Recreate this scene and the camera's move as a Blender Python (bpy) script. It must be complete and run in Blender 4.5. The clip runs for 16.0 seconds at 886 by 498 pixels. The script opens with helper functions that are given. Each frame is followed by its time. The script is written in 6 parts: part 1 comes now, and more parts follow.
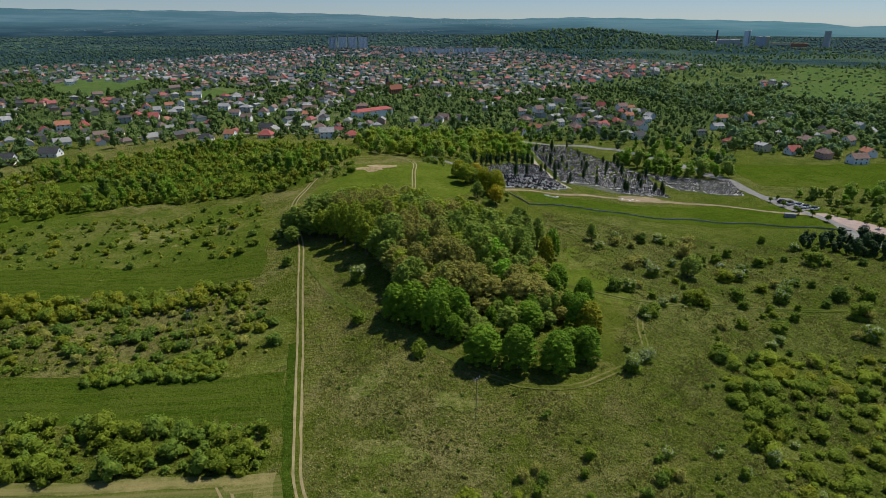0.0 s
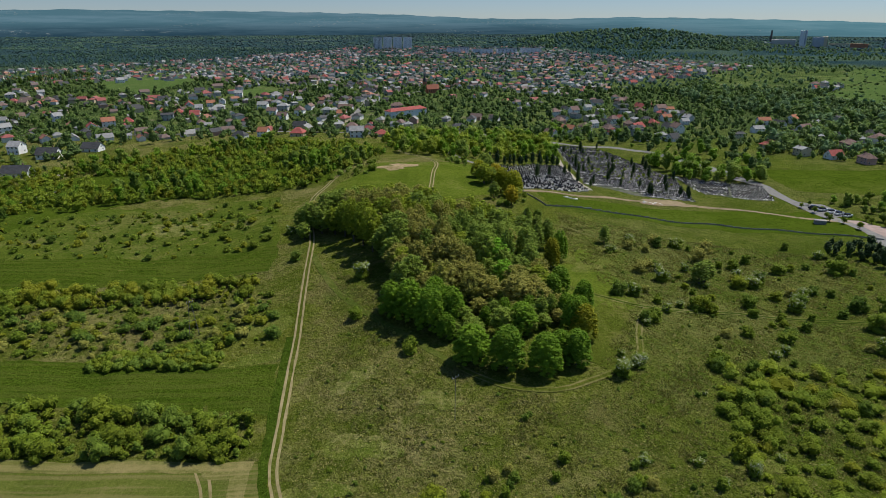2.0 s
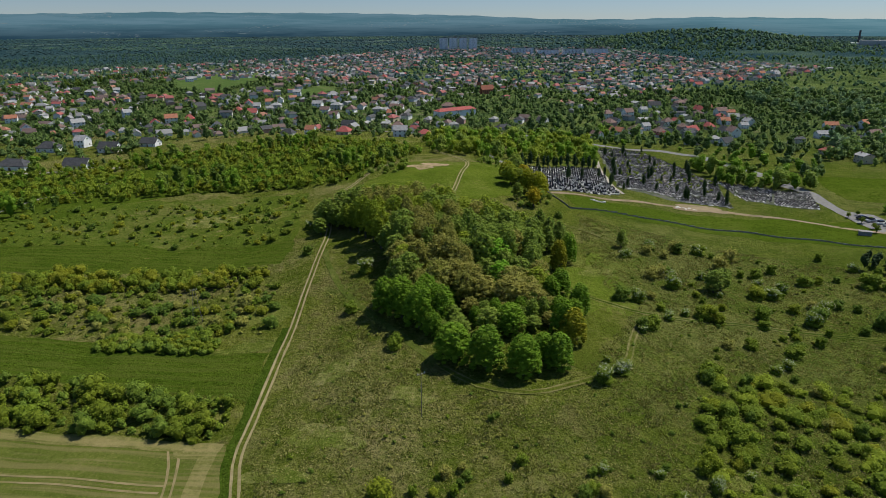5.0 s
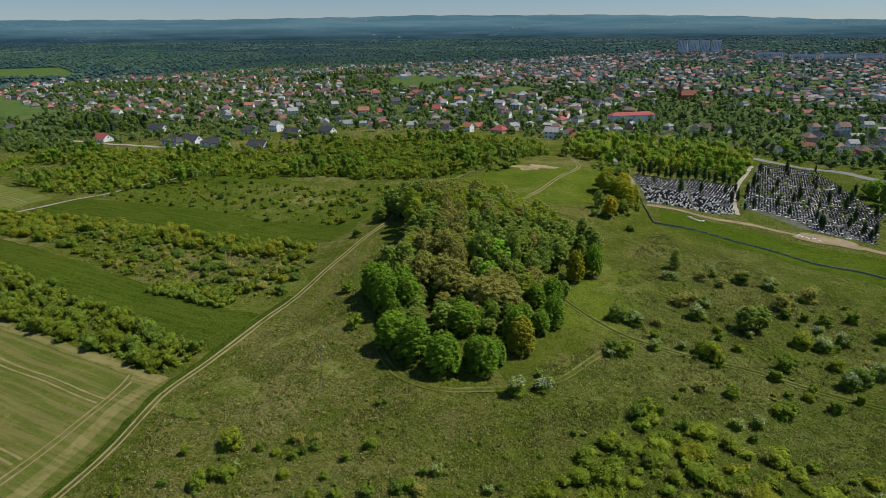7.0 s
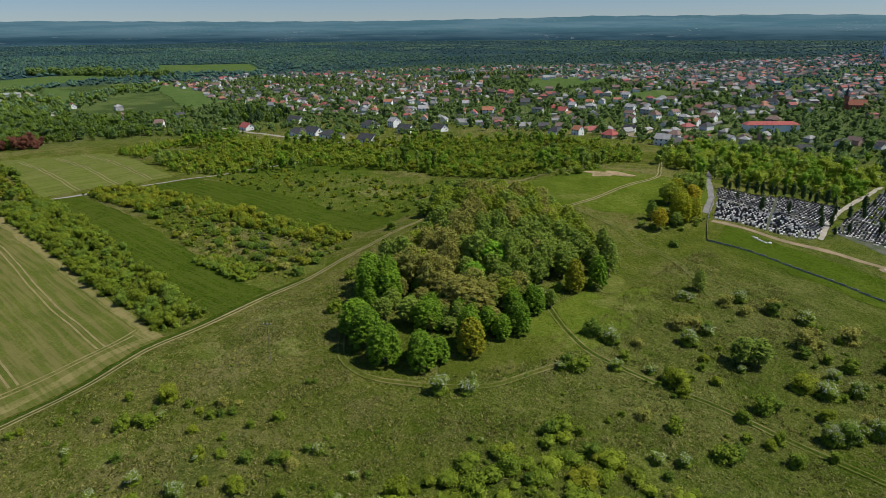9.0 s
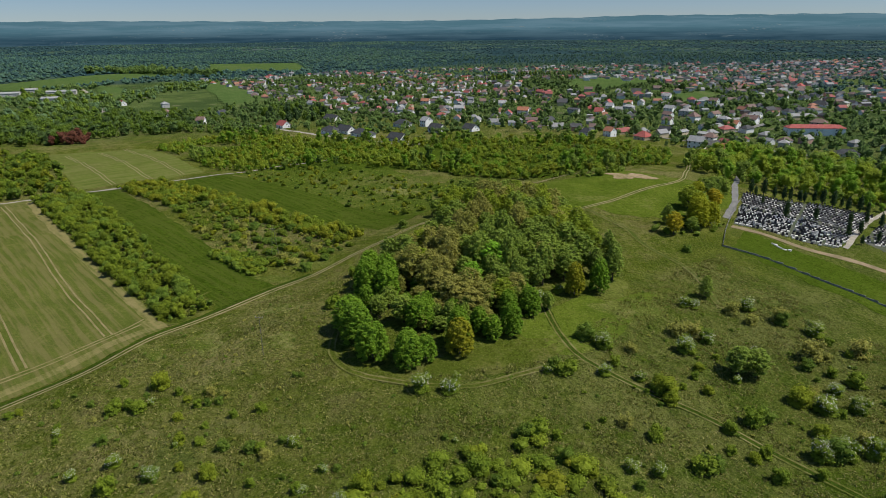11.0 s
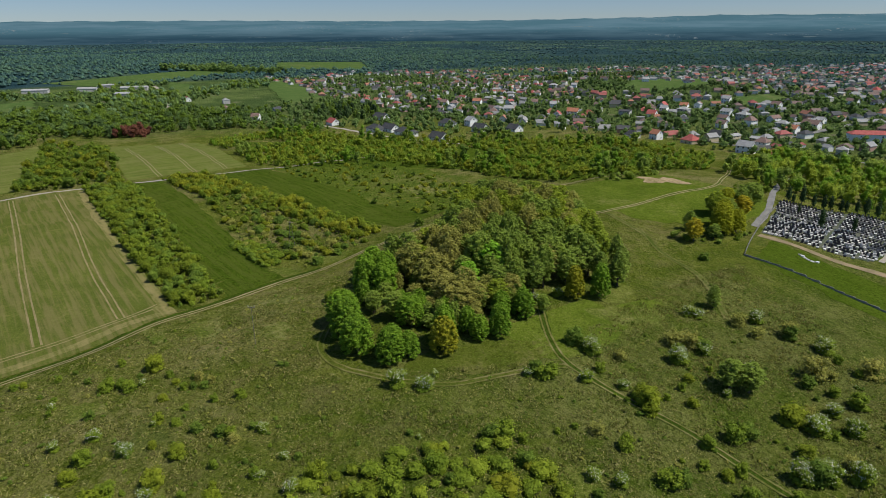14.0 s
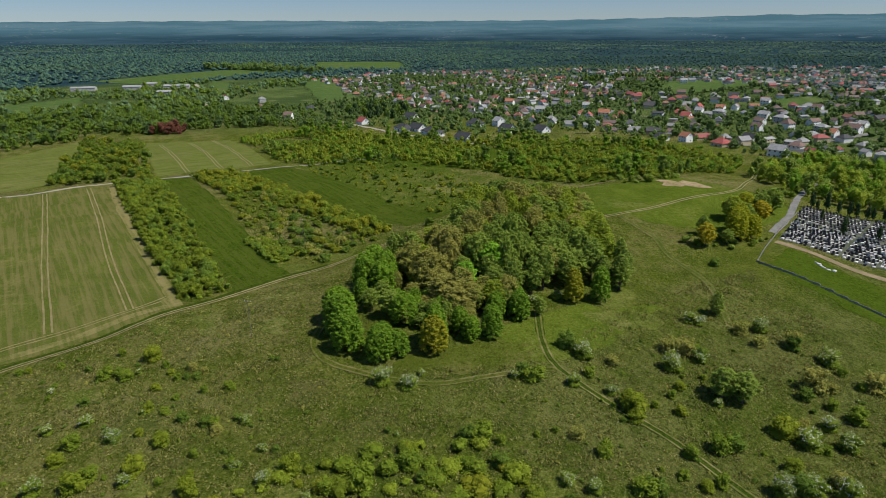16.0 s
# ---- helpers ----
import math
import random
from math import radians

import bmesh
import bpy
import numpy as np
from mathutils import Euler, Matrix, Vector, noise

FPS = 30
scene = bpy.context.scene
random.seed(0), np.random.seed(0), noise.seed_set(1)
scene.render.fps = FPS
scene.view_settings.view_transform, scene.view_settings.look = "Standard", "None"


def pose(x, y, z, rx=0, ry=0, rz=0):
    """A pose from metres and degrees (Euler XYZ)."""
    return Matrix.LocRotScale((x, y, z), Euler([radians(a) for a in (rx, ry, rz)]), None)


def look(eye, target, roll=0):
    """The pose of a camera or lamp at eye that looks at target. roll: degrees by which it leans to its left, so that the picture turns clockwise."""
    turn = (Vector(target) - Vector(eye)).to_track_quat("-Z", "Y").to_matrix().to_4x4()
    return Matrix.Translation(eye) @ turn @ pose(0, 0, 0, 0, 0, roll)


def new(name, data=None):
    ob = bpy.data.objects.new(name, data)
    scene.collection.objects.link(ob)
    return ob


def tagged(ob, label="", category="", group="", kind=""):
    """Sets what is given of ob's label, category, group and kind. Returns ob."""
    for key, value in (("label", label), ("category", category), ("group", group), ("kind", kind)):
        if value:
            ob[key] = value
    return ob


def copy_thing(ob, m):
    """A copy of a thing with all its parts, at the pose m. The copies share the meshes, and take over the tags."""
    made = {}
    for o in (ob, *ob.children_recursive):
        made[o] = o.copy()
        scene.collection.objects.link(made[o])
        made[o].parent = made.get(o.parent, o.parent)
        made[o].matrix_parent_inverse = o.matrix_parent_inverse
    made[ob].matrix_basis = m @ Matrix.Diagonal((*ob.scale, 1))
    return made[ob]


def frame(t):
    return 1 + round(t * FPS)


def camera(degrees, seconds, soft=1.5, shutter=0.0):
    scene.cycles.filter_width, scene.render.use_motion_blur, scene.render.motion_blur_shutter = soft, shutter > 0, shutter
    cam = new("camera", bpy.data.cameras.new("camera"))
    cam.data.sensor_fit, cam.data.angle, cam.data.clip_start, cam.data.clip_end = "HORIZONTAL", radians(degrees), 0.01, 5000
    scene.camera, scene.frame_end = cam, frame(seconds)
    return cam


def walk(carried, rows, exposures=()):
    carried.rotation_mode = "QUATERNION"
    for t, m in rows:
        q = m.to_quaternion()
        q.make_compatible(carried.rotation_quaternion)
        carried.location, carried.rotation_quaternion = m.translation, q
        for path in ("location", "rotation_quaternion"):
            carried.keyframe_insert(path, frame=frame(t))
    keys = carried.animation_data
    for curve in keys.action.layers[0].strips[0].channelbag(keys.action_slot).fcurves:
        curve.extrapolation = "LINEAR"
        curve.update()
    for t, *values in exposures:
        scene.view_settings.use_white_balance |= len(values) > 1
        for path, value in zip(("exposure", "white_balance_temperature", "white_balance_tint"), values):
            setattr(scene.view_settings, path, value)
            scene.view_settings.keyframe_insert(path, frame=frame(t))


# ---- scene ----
cam = camera(69.9, 16.0, soft=0.8)
METRES, EYE, TILT, LEAN, TURN = 150.36, 63.0, 0.0, 0.0, -4.4
ROWS = [
    (0.0, 0.0, 0.0, 0.0, 0.05, -19.83, -0.14),
    (0.5, 0.0157, -0.0007, -0.0, 1.09, -19.83, -0.12),
    (1.0, 0.0318, -0.0012, -0.0001, 2.12, -19.84, -0.1),
    (1.5, 0.0484, -0.0014, -0.0002, 3.15, -19.83, -0.07),
    (2.0, 0.0652, -0.0015, -0.0003, 4.18, -19.83, -0.07),
    (2.5, 0.0821, -0.0013, -0.0004, 5.22, -19.81, -0.04),
    (3.0, 0.0991, -0.0009, -0.0006, 6.27, -19.79, -0.02),
    (3.5, 0.116, -0.0001, -0.0007, 7.32, -19.79, 0.02),
    (3.7, 0.1228, 0.0003, -0.0008, 7.74, -19.785, 0.03),
    (5.8, 0.2600, 0.0174, -0.0029, 16.3, -19.69, 0.21),
    (6.0, 0.2995, 0.0297, -0.0034, 18.86, -19.68, 0.23),
    (6.5, 0.4175, 0.0696, -0.0053, 26.3, -19.6, 0.32),
    (7.0, 0.5011, 0.1092, -0.0063, 31.91, -19.51, 0.4),
    (7.5, 0.5586, 0.1431, -0.0071, 35.91, -19.46, 0.4),
    (8.0, 0.6163, 0.1832, -0.0082, 40.02, -19.42, 0.39),
    (8.5, 0.6727, 0.2288, -0.0092, 44.29, -19.37, 0.42),
    (9.0, 0.708, 0.262, -0.0093, 47.19, -19.33, 0.42),
    (9.2, 0.7126, 0.267, -0.0093, 47.61, -19.33, 0.42),
    (11.3, 0.7617, 0.3198, -0.0091, 52.05, -19.33, 0.46),
    (11.5, 0.7658, 0.3247, -0.0091, 52.45, -19.33, 0.46),
    (12.0, 0.7759, 0.337, -0.0094, 53.44, -19.33, 0.44),
    (12.5, 0.7858, 0.3493, -0.0096, 54.43, -19.33, 0.42),
    (13.0, 0.7954, 0.3615, -0.0097, 55.4, -19.32, 0.41),
    (13.5, 0.8048, 0.3738, -0.0099, 56.35, -19.31, 0.4),
    (14.0, 0.8137, 0.3862, -0.01, 57.3, -19.31, 0.37),
    (14.5, 0.8223, 0.3986, -0.0099, 58.22, -19.3, 0.35),
    (15.0, 0.8307, 0.4111, -0.01, 59.16, -19.3, 0.33),
    (15.5, 0.8386, 0.4234, -0.01, 60.05, -19.28, 0.34),
    (16.0, 0.8462, 0.4359, -0.0098, 60.96, -19.29, 0.35),
]
walk(cam, [(t, pose(0, 0, EYE, TILT, LEAN, TURN) @ pose(METRES * x, METRES * y, METRES * z, 90 + pitch, roll, yaw)) for t, x, y, z, yaw, pitch, roll in ROWS])

# ---- light ----
SUN_EL, SUN_AZ = 57.0, 52.0  # height of the sun; its bearing from +y towards +x
world = bpy.data.worlds.new("sky")
scene.world = world
world.use_nodes = True
wn = world.node_tree.nodes
sky = wn.new("ShaderNodeTexSky")
sky.sky_type, sky.sun_disc = "NISHITA", False
sky.sun_elevation, sky.sun_rotation = radians(SUN_EL), radians(SUN_AZ)
sky.altitude, sky.air_density, sky.dust_density, sky.ozone_density = 1800, 1.0, 0.1, 4.0
wn["Background"].inputs["Strength"].default_value = 0.113
# ground haze: the sky dims and turns bluer down to the skyline
wl = world.node_tree.links
at = wn.new("ShaderNodeTexCoord")
up = wn.new("ShaderNodeSeparateXYZ")
climb = wn.new("ShaderNodeMapRange")
climb.interpolation_type = "SMOOTHSTEP"
climb.inputs[1].default_value, climb.inputs[2].default_value = 0.0, 0.5
veil = wn.new("ShaderNodeMix")
veil.data_type = "RGBA"
veil.inputs[6].default_value, veil.inputs[7].default_value = (0.46, 0.515, 0.625, 1), (1, 1, 1, 1)
dim = wn.new("ShaderNodeMix")
dim.data_type, dim.blend_type = "RGBA", "MULTIPLY"
dim.inputs["Factor"].default_value = 1.0
wl.new(at.outputs["Generated"], up.inputs[0])
wl.new(up.outputs["Z"], climb.inputs[0])
wl.new(climb.outputs[0], veil.inputs["Factor"])
wl.new(sky.outputs[0], dim.inputs[6])
wl.new(veil.outputs[2], dim.inputs[7])
wl.new(dim.outputs[2], wn["Background"].inputs["Color"])
sun_dir = Vector((math.sin(radians(SUN_AZ)) * math.cos(radians(SUN_EL)), math.cos(radians(SUN_AZ)) * math.cos(radians(SUN_EL)), math.sin(radians(SUN_EL))))
sun = new("sun", bpy.data.lights.new("sun", "SUN"))
sun.data.energy, sun.data.angle, sun.data.color = 4.85, radians(0.53), (1.0, 0.95, 0.86)
sun.matrix_world = look(sun_dir * 300, (0, 0, 0))

# ---- land form ----
RIDGE_AZ = [-180, -95, -79, -71, -60, -46, -33, -29, -22, -14, -4, 4, 10, 15, 21, 28, 33, 35.5, 42, 180]
RIDGE_EL = [0.5, 0.5, 0.57, 0.59, 0.5, 0.48, 0.64, 0.74, 0.69, 0.67, 0.48, 0.14, 0.12, 0.27, 0.2, 0.05, -0.07, -0.33, -0.28, 0.5]


def smooth(v):
    v = np.clip(v, 0, 1)
    return v * v * (3 - 2 * v)


def bell(x, cx, sx, y, cy, sy):
    return np.exp(-((x - cx) / sx) ** 2 - ((y - cy) / sy) ** 2)


K = 0.7875  # metres to one unit of the plan


def plan(pts):
    return [(p[0] * K, p[1] * K, *p[2:]) for p in pts]


def hz(x, y):
    """Height of the ground in metres."""
    x, y = np.asarray(x, float) / K, np.asarray(y, float) / K
    z = 9.8 * bell(x, -4, 64, y, 305, 92) + 3.4 * bell(x, 32, 40, y, 165, 60)
    z = z - 5 * smooth((x - 62) / 70) - 3 * smooth((-x - 130) / 90) - 7 * smooth((-x - 270) / 130)
    z = z - 5 * smooth((y - 420) / 150) + 18 * bell(x, -400, 230, y, 850, 190) + 5 * bell(x, -15, 40, y, 205, 45) + 58 * bell(x, 720, 430, y, 2450, 330)
    z = z - 1.7 * smooth((-x - 2) / 18) * (1 - smooth((-x - 70) / 60)) * (1 - smooth((y - 205) / 50)) * smooth((y + 60) / 80)
    near = 1 - smooth((np.hypot(x, y) - 350) / 300)
    return K * z + near * 0.2 * (np.sin(x * 0.21 + 1.3 * np.sin(y * 0.11)) + np.sin(y * 0.17 + 1.7 * np.sin(x * 0.07)))


# ---- material helpers ----
class Mat:
    """A node material with short calls for its nodes."""

    def __init__(self, name, rough=0.9, spec=0.2):
        self.m = bpy.data.materials.new(name)
        self.m.use_nodes = True
        self.n, self.l = self.m.node_tree.nodes, self.m.node_tree.links
        self.b = self.n["Principled BSDF"]
        self.b.inputs["Roughness"].default_value = rough
        self.b.inputs["Specular IOR Level"].default_value = spec
        self.geo = self.n.new("ShaderNodeNewGeometry")

    def put(self, value, socket):
        if isinstance(value, bpy.types.NodeSocket):
            self.l.new(value, socket)
        elif isinstance(value, tuple) and len(value) == 3 and socket.type == "RGBA":
            socket.default_value = (*value, 1)
        else:
            socket.default_value = value

    def pos(self, sx=1.0, sy=1.0, sz=1.0, turn=0.0):
        k = self.n.new("ShaderNodeMapping")
        k.inputs["Scale"].default_value = (sx, sy, sz)
        k.inputs["Rotation"].default_value = (0, 0, radians(turn))
        self.l.new(self.geo.outputs["Position"], k.inputs["Vector"])
        return k.outputs[0]

    def noise(self, scale, detail=3.0, vec=None, rough=0.55):
        k = self.n.new("ShaderNodeTexNoise")
        k.inputs["Scale"].default_value, k.inputs["Detail"].default_value = scale, detail
        k.inputs["Roughness"].default_value = rough
        self.l.new(vec or self.geo.outputs["Position"], k.inputs["Vector"])
        return k.outputs["Fac"]

    def ramp(self, value, a, b, lo=0.0, hi=1.0):
        k = self.n.new("ShaderNodeMapRange")
        k.interpolation_type = "SMOOTHSTEP"
        for i, v in enumerate((value, a, b, lo, hi)):
            self.put(v, k.inputs[i])
        return k.outputs[0]

    def mix(self, f, a, b):
        k = self.n.new("ShaderNodeMix")
        k.data_type = "RGBA"
        for s, v in ((k.inputs["Factor"], f), (k.inputs[6], a), (k.inputs[7], b)):
            self.put(v, s)
        return k.outputs[2]

    def math(self, op, a, b=0.0):
        k = self.n.new("ShaderNodeMath")
        k.operation = op
        self.put(a, k.inputs[0])
        self.put(b, k.inputs[1])
        return k.outputs[0]

    def color(self, c):
        self.put(c, self.b.inputs["Base Color"])
        return self

    def bump(self, height, strength, distance):
        k = self.n.new("ShaderNodeBump")
        k.inputs["Strength"].default_value, k.inputs["Distance"].default_value = strength, distance
        self.l.new(height, k.inputs["Height"])
        self.l.new(k.outputs[0], self.b.inputs["Normal"])
        return self


def grass_mat(name, dark, light, dry, dry_share=0.5, tuft=1.0, rows=None):
    """Meadow: two greens and dead straw at the size of fields, patches, tussocks and blades."""
    m = Mat(name, 0.95, 0.0)
    big, patch, fine = m.noise(0.018, 4), m.noise(0.11, 5, rough=0.65), m.noise(0.75, 4, rough=0.7)
    clump, tiny = m.noise(1.7, 5, rough=0.75), m.noise(4.2, 3, m.pos(1.0, 0.6, 1, 38))
    c = m.mix(m.ramp(patch, 0.35, 0.65), dark, light)
    where = m.math("ADD", m.math("MULTIPLY", big, 0.5), m.math("ADD", m.math("MULTIPLY", patch, 0.3), m.math("MULTIPLY", fine, 0.35)))
    c = m.mix(m.ramp(where, 0.66 - 0.16 * dry_share, 0.78 - 0.1 * dry_share, 0, 0.9), c, dry)
    # shade between tussocks is painted in: darker where the bump noise is low
    hollow_shade = tuple(v * 0.4 for v in dark)
    c = m.mix(m.ramp(fine, 0.50, 0.30, 0, 0.6 * tuft), c, hollow_shade)
    c = m.mix(m.ramp(clump, 0.48, 0.36, 0, 0.7 * tuft), c, hollow_shade)
    c = m.mix(m.ramp(clump, 0.54, 0.66, 0, 0.5 * tuft), c, tuple(v * 1.7 for v in light))
    c = m.mix(m.ramp(tiny, 0.54, 0.66, 0, 0.55 * min(tuft, 1.0)), c, tuple(0.4 * v * 1.6 + 0.6 * d * 1.35 for v, d in zip(light, dry)))
    if rows:
        lines = m.noise(1.0, 3, m.pos(*rows))
        c = m.mix(m.ramp(lines, 0.42, 0.62, 0, 0.55), c, dry)
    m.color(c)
    m.bump(m.math("ADD", fine, m.math("ADD", m.math("MULTIPLY", clump, 0.6), m.math("MULTIPLY", tiny, 0.3))), 0.6 * tuft, 0.9)
    return m.m


def leaf_mat(name, a, b, c, through_light=0.45, vary=1.0):
    """Leaves: the colour drifts from plant to plant, clump to clump and leaf to leaf."""
    a, b, c = (tuple(min(v * 1.9, 0.8) for v in k) for k in (a, b, c))
    m = Mat(name, 0.6, 0.06)
    info = m.n.new("ShaderNodeObjectInfo")
    plant = m.noise(0.16, 2)
    t = m.math("ADD", m.math("MULTIPLY", info.outputs["Random"], 0.45), m.math("MULTIPLY", plant, 0.6))
    col = m.mix(m.ramp(t, 0.22, 0.72), a, b)
    col = m.mix(m.ramp(m.geo.outputs["Random Per Island"], 0.45, 1.0, 0, 0.6 * vary), col, c)
    col = m.mix(m.ramp(m.geo.outputs["Random Per Island"], 0.35, 0.0, 0, 0.45 * vary), col, tuple(v * 0.45 for v in a))
    m.color(col)
    tr = m.n.new("ShaderNodeBsdfTranslucent")
    m.l.new(col, tr.inputs["Color"])
    mx = m.n.new("ShaderNodeMixShader")
    mx.inputs[0].default_value = through_light
    m.l.new(m.b.outputs[0], mx.inputs[1])
    m.l.new(tr.outputs[0], mx.inputs[2])
    m.l.new(mx.outputs[0], m.n["Material Output"].inputs["Surface"])
    return m.m


def plain_mat(name, a, b, scale=1.0, rough=0.8, bump=0.0, spec=0.3, by_object=0.0):
    m = Mat(name, rough, spec)
    f = m.math("ADD", m.math("MULTIPLY", m.noise(scale, 4), 0.7), m.math("MULTIPLY", m.noise(scale * 7, 3), 0.3))
    c = m.mix(m.ramp(f, 0.35, 0.65), a, b)
    if by_object:
        info = m.n.new("ShaderNodeObjectInfo")
        c = m.mix(m.ramp(info.outputs["Random"], 0, 1, 0, by_object), c, tuple(v * 0.45 for v in a))
    m.color(c)
    if bump:
        m.bump(f, bump, 0.3)
    return m.m


def pick_mat(name, colors, rough=0.8):
    """One of several colours for each loose piece."""
    m = Mat(name, rough, 0.3)
    k = m.n.new("ShaderNodeValToRGB")
    k.color_ramp.interpolation = "CONSTANT"
    for i, c in enumerate(colors):
        e = k.color_ramp.elements[i] if i < 2 else k.color_ramp.elements.new(i / len(colors))
        e.position, e.color = i / len(colors), (*c, 1)
    m.l.new(m.geo.outputs["Random Per Island"], k.inputs[0])
    m.color(m.mix(m.ramp(m.noise(1.2, 3), 0.3, 0.7, 0, 0.18), k.outputs[0], (0.12, 0.11, 0.1)))
    return m.m


# ---- materials ----
M_TRACK = plain_mat("track_soil", (0.19, 0.158, 0.07), (0.28, 0.23, 0.115), 0.5, 0.95, 0.4)
M_WORN = grass_mat("worn_grass", (0.055, 0.08, 0.012), (0.09, 0.11, 0.02), (0.15, 0.14, 0.055), 0.7, 0.6)
M_GRAVEL = plain_mat("pale_gravel", (0.24, 0.215, 0.165), (0.33, 0.30, 0.24), 0.4, 0.95, 0.3)
M_ASPHALT = plain_mat("asphalt", (0.13, 0.127, 0.12), (0.2, 0.195, 0.18), 0.5, 0.9, 0.1)
M_SOIL = plain_mat("bare_earth", (0.17, 0.135, 0.07), (0.27, 0.205, 0.12), 0.25, 0.95, 0.5)
M_MOWN = grass_mat("mown_grass", (0.038, 0.066, 0.006), (0.053, 0.083, 0.008), (0.078, 0.095, 0.017), 0.35, 1.1, (0.03, 0.7, 1, 2))
M_CROP = grass_mat("young_crop", (0.07, 0.09, 0.016), (0.092, 0.11, 0.021), (0.165, 0.14, 0.056), 0.42, 0.45, (0.03, 0.9, 1, 2))
M_SOWN = grass_mat("sown_field", (0.085, 0.112, 0.02), (0.105, 0.132, 0.026), (0.16, 0.15, 0.055), 0.35, 0.35, (0.9, 0.03, 1, 14))
M_SHORT = grass_mat("short_grass", (0.054, 0.075, 0.009), (0.078, 0.096, 0.013), (0.135, 0.122, 0.045), 0.6, 0.85)
M_SAND = grass_mat("sandy_earth", (0.15, 0.135, 0.05), (0.24, 0.19, 0.1), (0.38, 0.28, 0.18), 1.3, 0.6)
M_GREEN = grass_mat("green_meadow", (0.05, 0.082, 0.009), (0.077, 0.106, 0.012), (0.135, 0.128, 0.043), 0.55, 1.0)
M_VERGE = grass_mat("verge_grass", (0.032, 0.058, 0.006), (0.044, 0.072, 0.008), (0.075, 0.09, 0.018), 0.2, 1.0)
M_BARE = grass_mat("trodden_earth", (0.24, 0.2, 0.1), (0.3, 0.235, 0.13), (0.38, 0.29, 0.18), 1.2, 0.3)
# far greens tinted towards blue in place of haze
M_FARLAWN = grass_mat("hazed_far_meadow", (0.056, 0.098, 0.026), (0.078, 0.122, 0.034), (0.115, 0.13, 0.05), 0.5, 0.4)
M_TRAM = plain_mat("tractor_ruts", (0.15, 0.13, 0.045), (0.225, 0.18, 0.085), 0.4, 0.95)
M_LAWN = grass_mat("lush_grass", (0.042, 0.07, 0.006), (0.06, 0.092, 0.009), (0.095, 0.11, 0.022), 0.4, 0.9)
M_HILL = grass_mat("hill_grass", (0.062, 0.096, 0.009), (0.09, 0.122, 0.014), (0.15, 0.145, 0.05), 0.5, 0.9)
M_STRAW = grass_mat("straw_grass", (0.072, 0.1, 0.013), (0.115, 0.13, 0.026), (0.24, 0.215, 0.095), 0.62, 1.0)
M_HEADLAND = grass_mat("dry_headland", (0.1, 0.11, 0.026), (0.14, 0.135, 0.042), (0.22, 0.185, 0.08), 0.9, 0.4, (0.03, 0.9, 1, 2))
M_FAINT = grass_mat("faint_ruts", (0.085, 0.1, 0.02), (0.125, 0.125, 0.035), (0.2, 0.175, 0.085), 0.8, 0.5)
M_BARK = plain_mat("bark", (0.06, 0.05, 0.04), (0.13, 0.11, 0.09), 3.0, 0.95, 0.6)
M_POLE = plain_mat("grey_wood", (0.12, 0.11, 0.095), (0.2, 0.185, 0.165), 3.0, 0.9, 0.2)
M_FENCE = plain_mat("grey_concrete_panel", (0.22, 0.215, 0.2), (0.3, 0.29, 0.275), 1.5, 0.95, 0.2, 0.05)
L_HORN = leaf_mat("hornbeam_leaves", (0.072, 0.13, 0.011), (0.098, 0.168, 0.013), (0.15, 0.228, 0.021))
L_DEEP = leaf_mat("deep_green_leaves", (0.096, 0.138, 0.022), (0.134, 0.18, 0.028), (0.19, 0.238, 0.04))
L_BRIGHT = leaf_mat("bright_green_leaves", (0.1, 0.2, 0.016), (0.13, 0.24, 0.02), (0.17, 0.28, 0.03))
L_YELLOW = leaf_mat("yellow_green_leaves", (0.096, 0.128, 0.01), (0.125, 0.15, 0.012), (0.17, 0.19, 0.018))
L_OCHRE = leaf_mat("ochre_leaves", (0.135, 0.14, 0.01), (0.162, 0.16, 0.012), (0.2, 0.2, 0.018))
L_OLIVE = leaf_mat("olive_scrub_leaves", (0.092, 0.108, 0.008), (0.124, 0.134, 0.010), (0.165, 0.172, 0.015), 0.35)
L_LEMON = leaf_mat("lemon_green_leaves", (0.15, 0.168, 0.010), (0.19, 0.2, 0.013), (0.24, 0.248, 0.02), 0.5)
L_GOLD = leaf_mat("golden_leaves", (0.2, 0.18, 0.012), (0.24, 0.205, 0.014), (0.29, 0.24, 0.02))
L_BROWN = leaf_mat("budding_brown_leaves", (0.146, 0.152, 0.032), (0.174, 0.166, 0.039), (0.23, 0.228, 0.052))
L_BUSH = leaf_mat("bush_leaves", (0.057, 0.09, 0.008), (0.088, 0.12, 0.01), (0.128, 0.165, 0.017), 0.3)
L_SCRUB = leaf_mat("scrub_leaves", (0.05, 0.076, 0.007), (0.082, 0.104, 0.008), (0.118, 0.145, 0.014), 0.3)
L_DARK = leaf_mat("dark_bush_leaves", (0.055, 0.09, 0.012), (0.078, 0.116, 0.015), (0.11, 0.152, 0.022))
L_WHITE = leaf_mat("white_blossom", (0.48, 0.455, 0.3), (0.52, 0.5, 0.36), (0.58, 0.55, 0.42), 0.25)
L_RED = leaf_mat("copper_leaves", (0.075, 0.03, 0.02), (0.10, 0.04, 0.026), (0.13, 0.06, 0.035))
L_THUJA = leaf_mat("thuja_leaves", (0.016, 0.03, 0.010), (0.024, 0.042, 0.012), (0.036, 0.058, 0.018), 0.1)
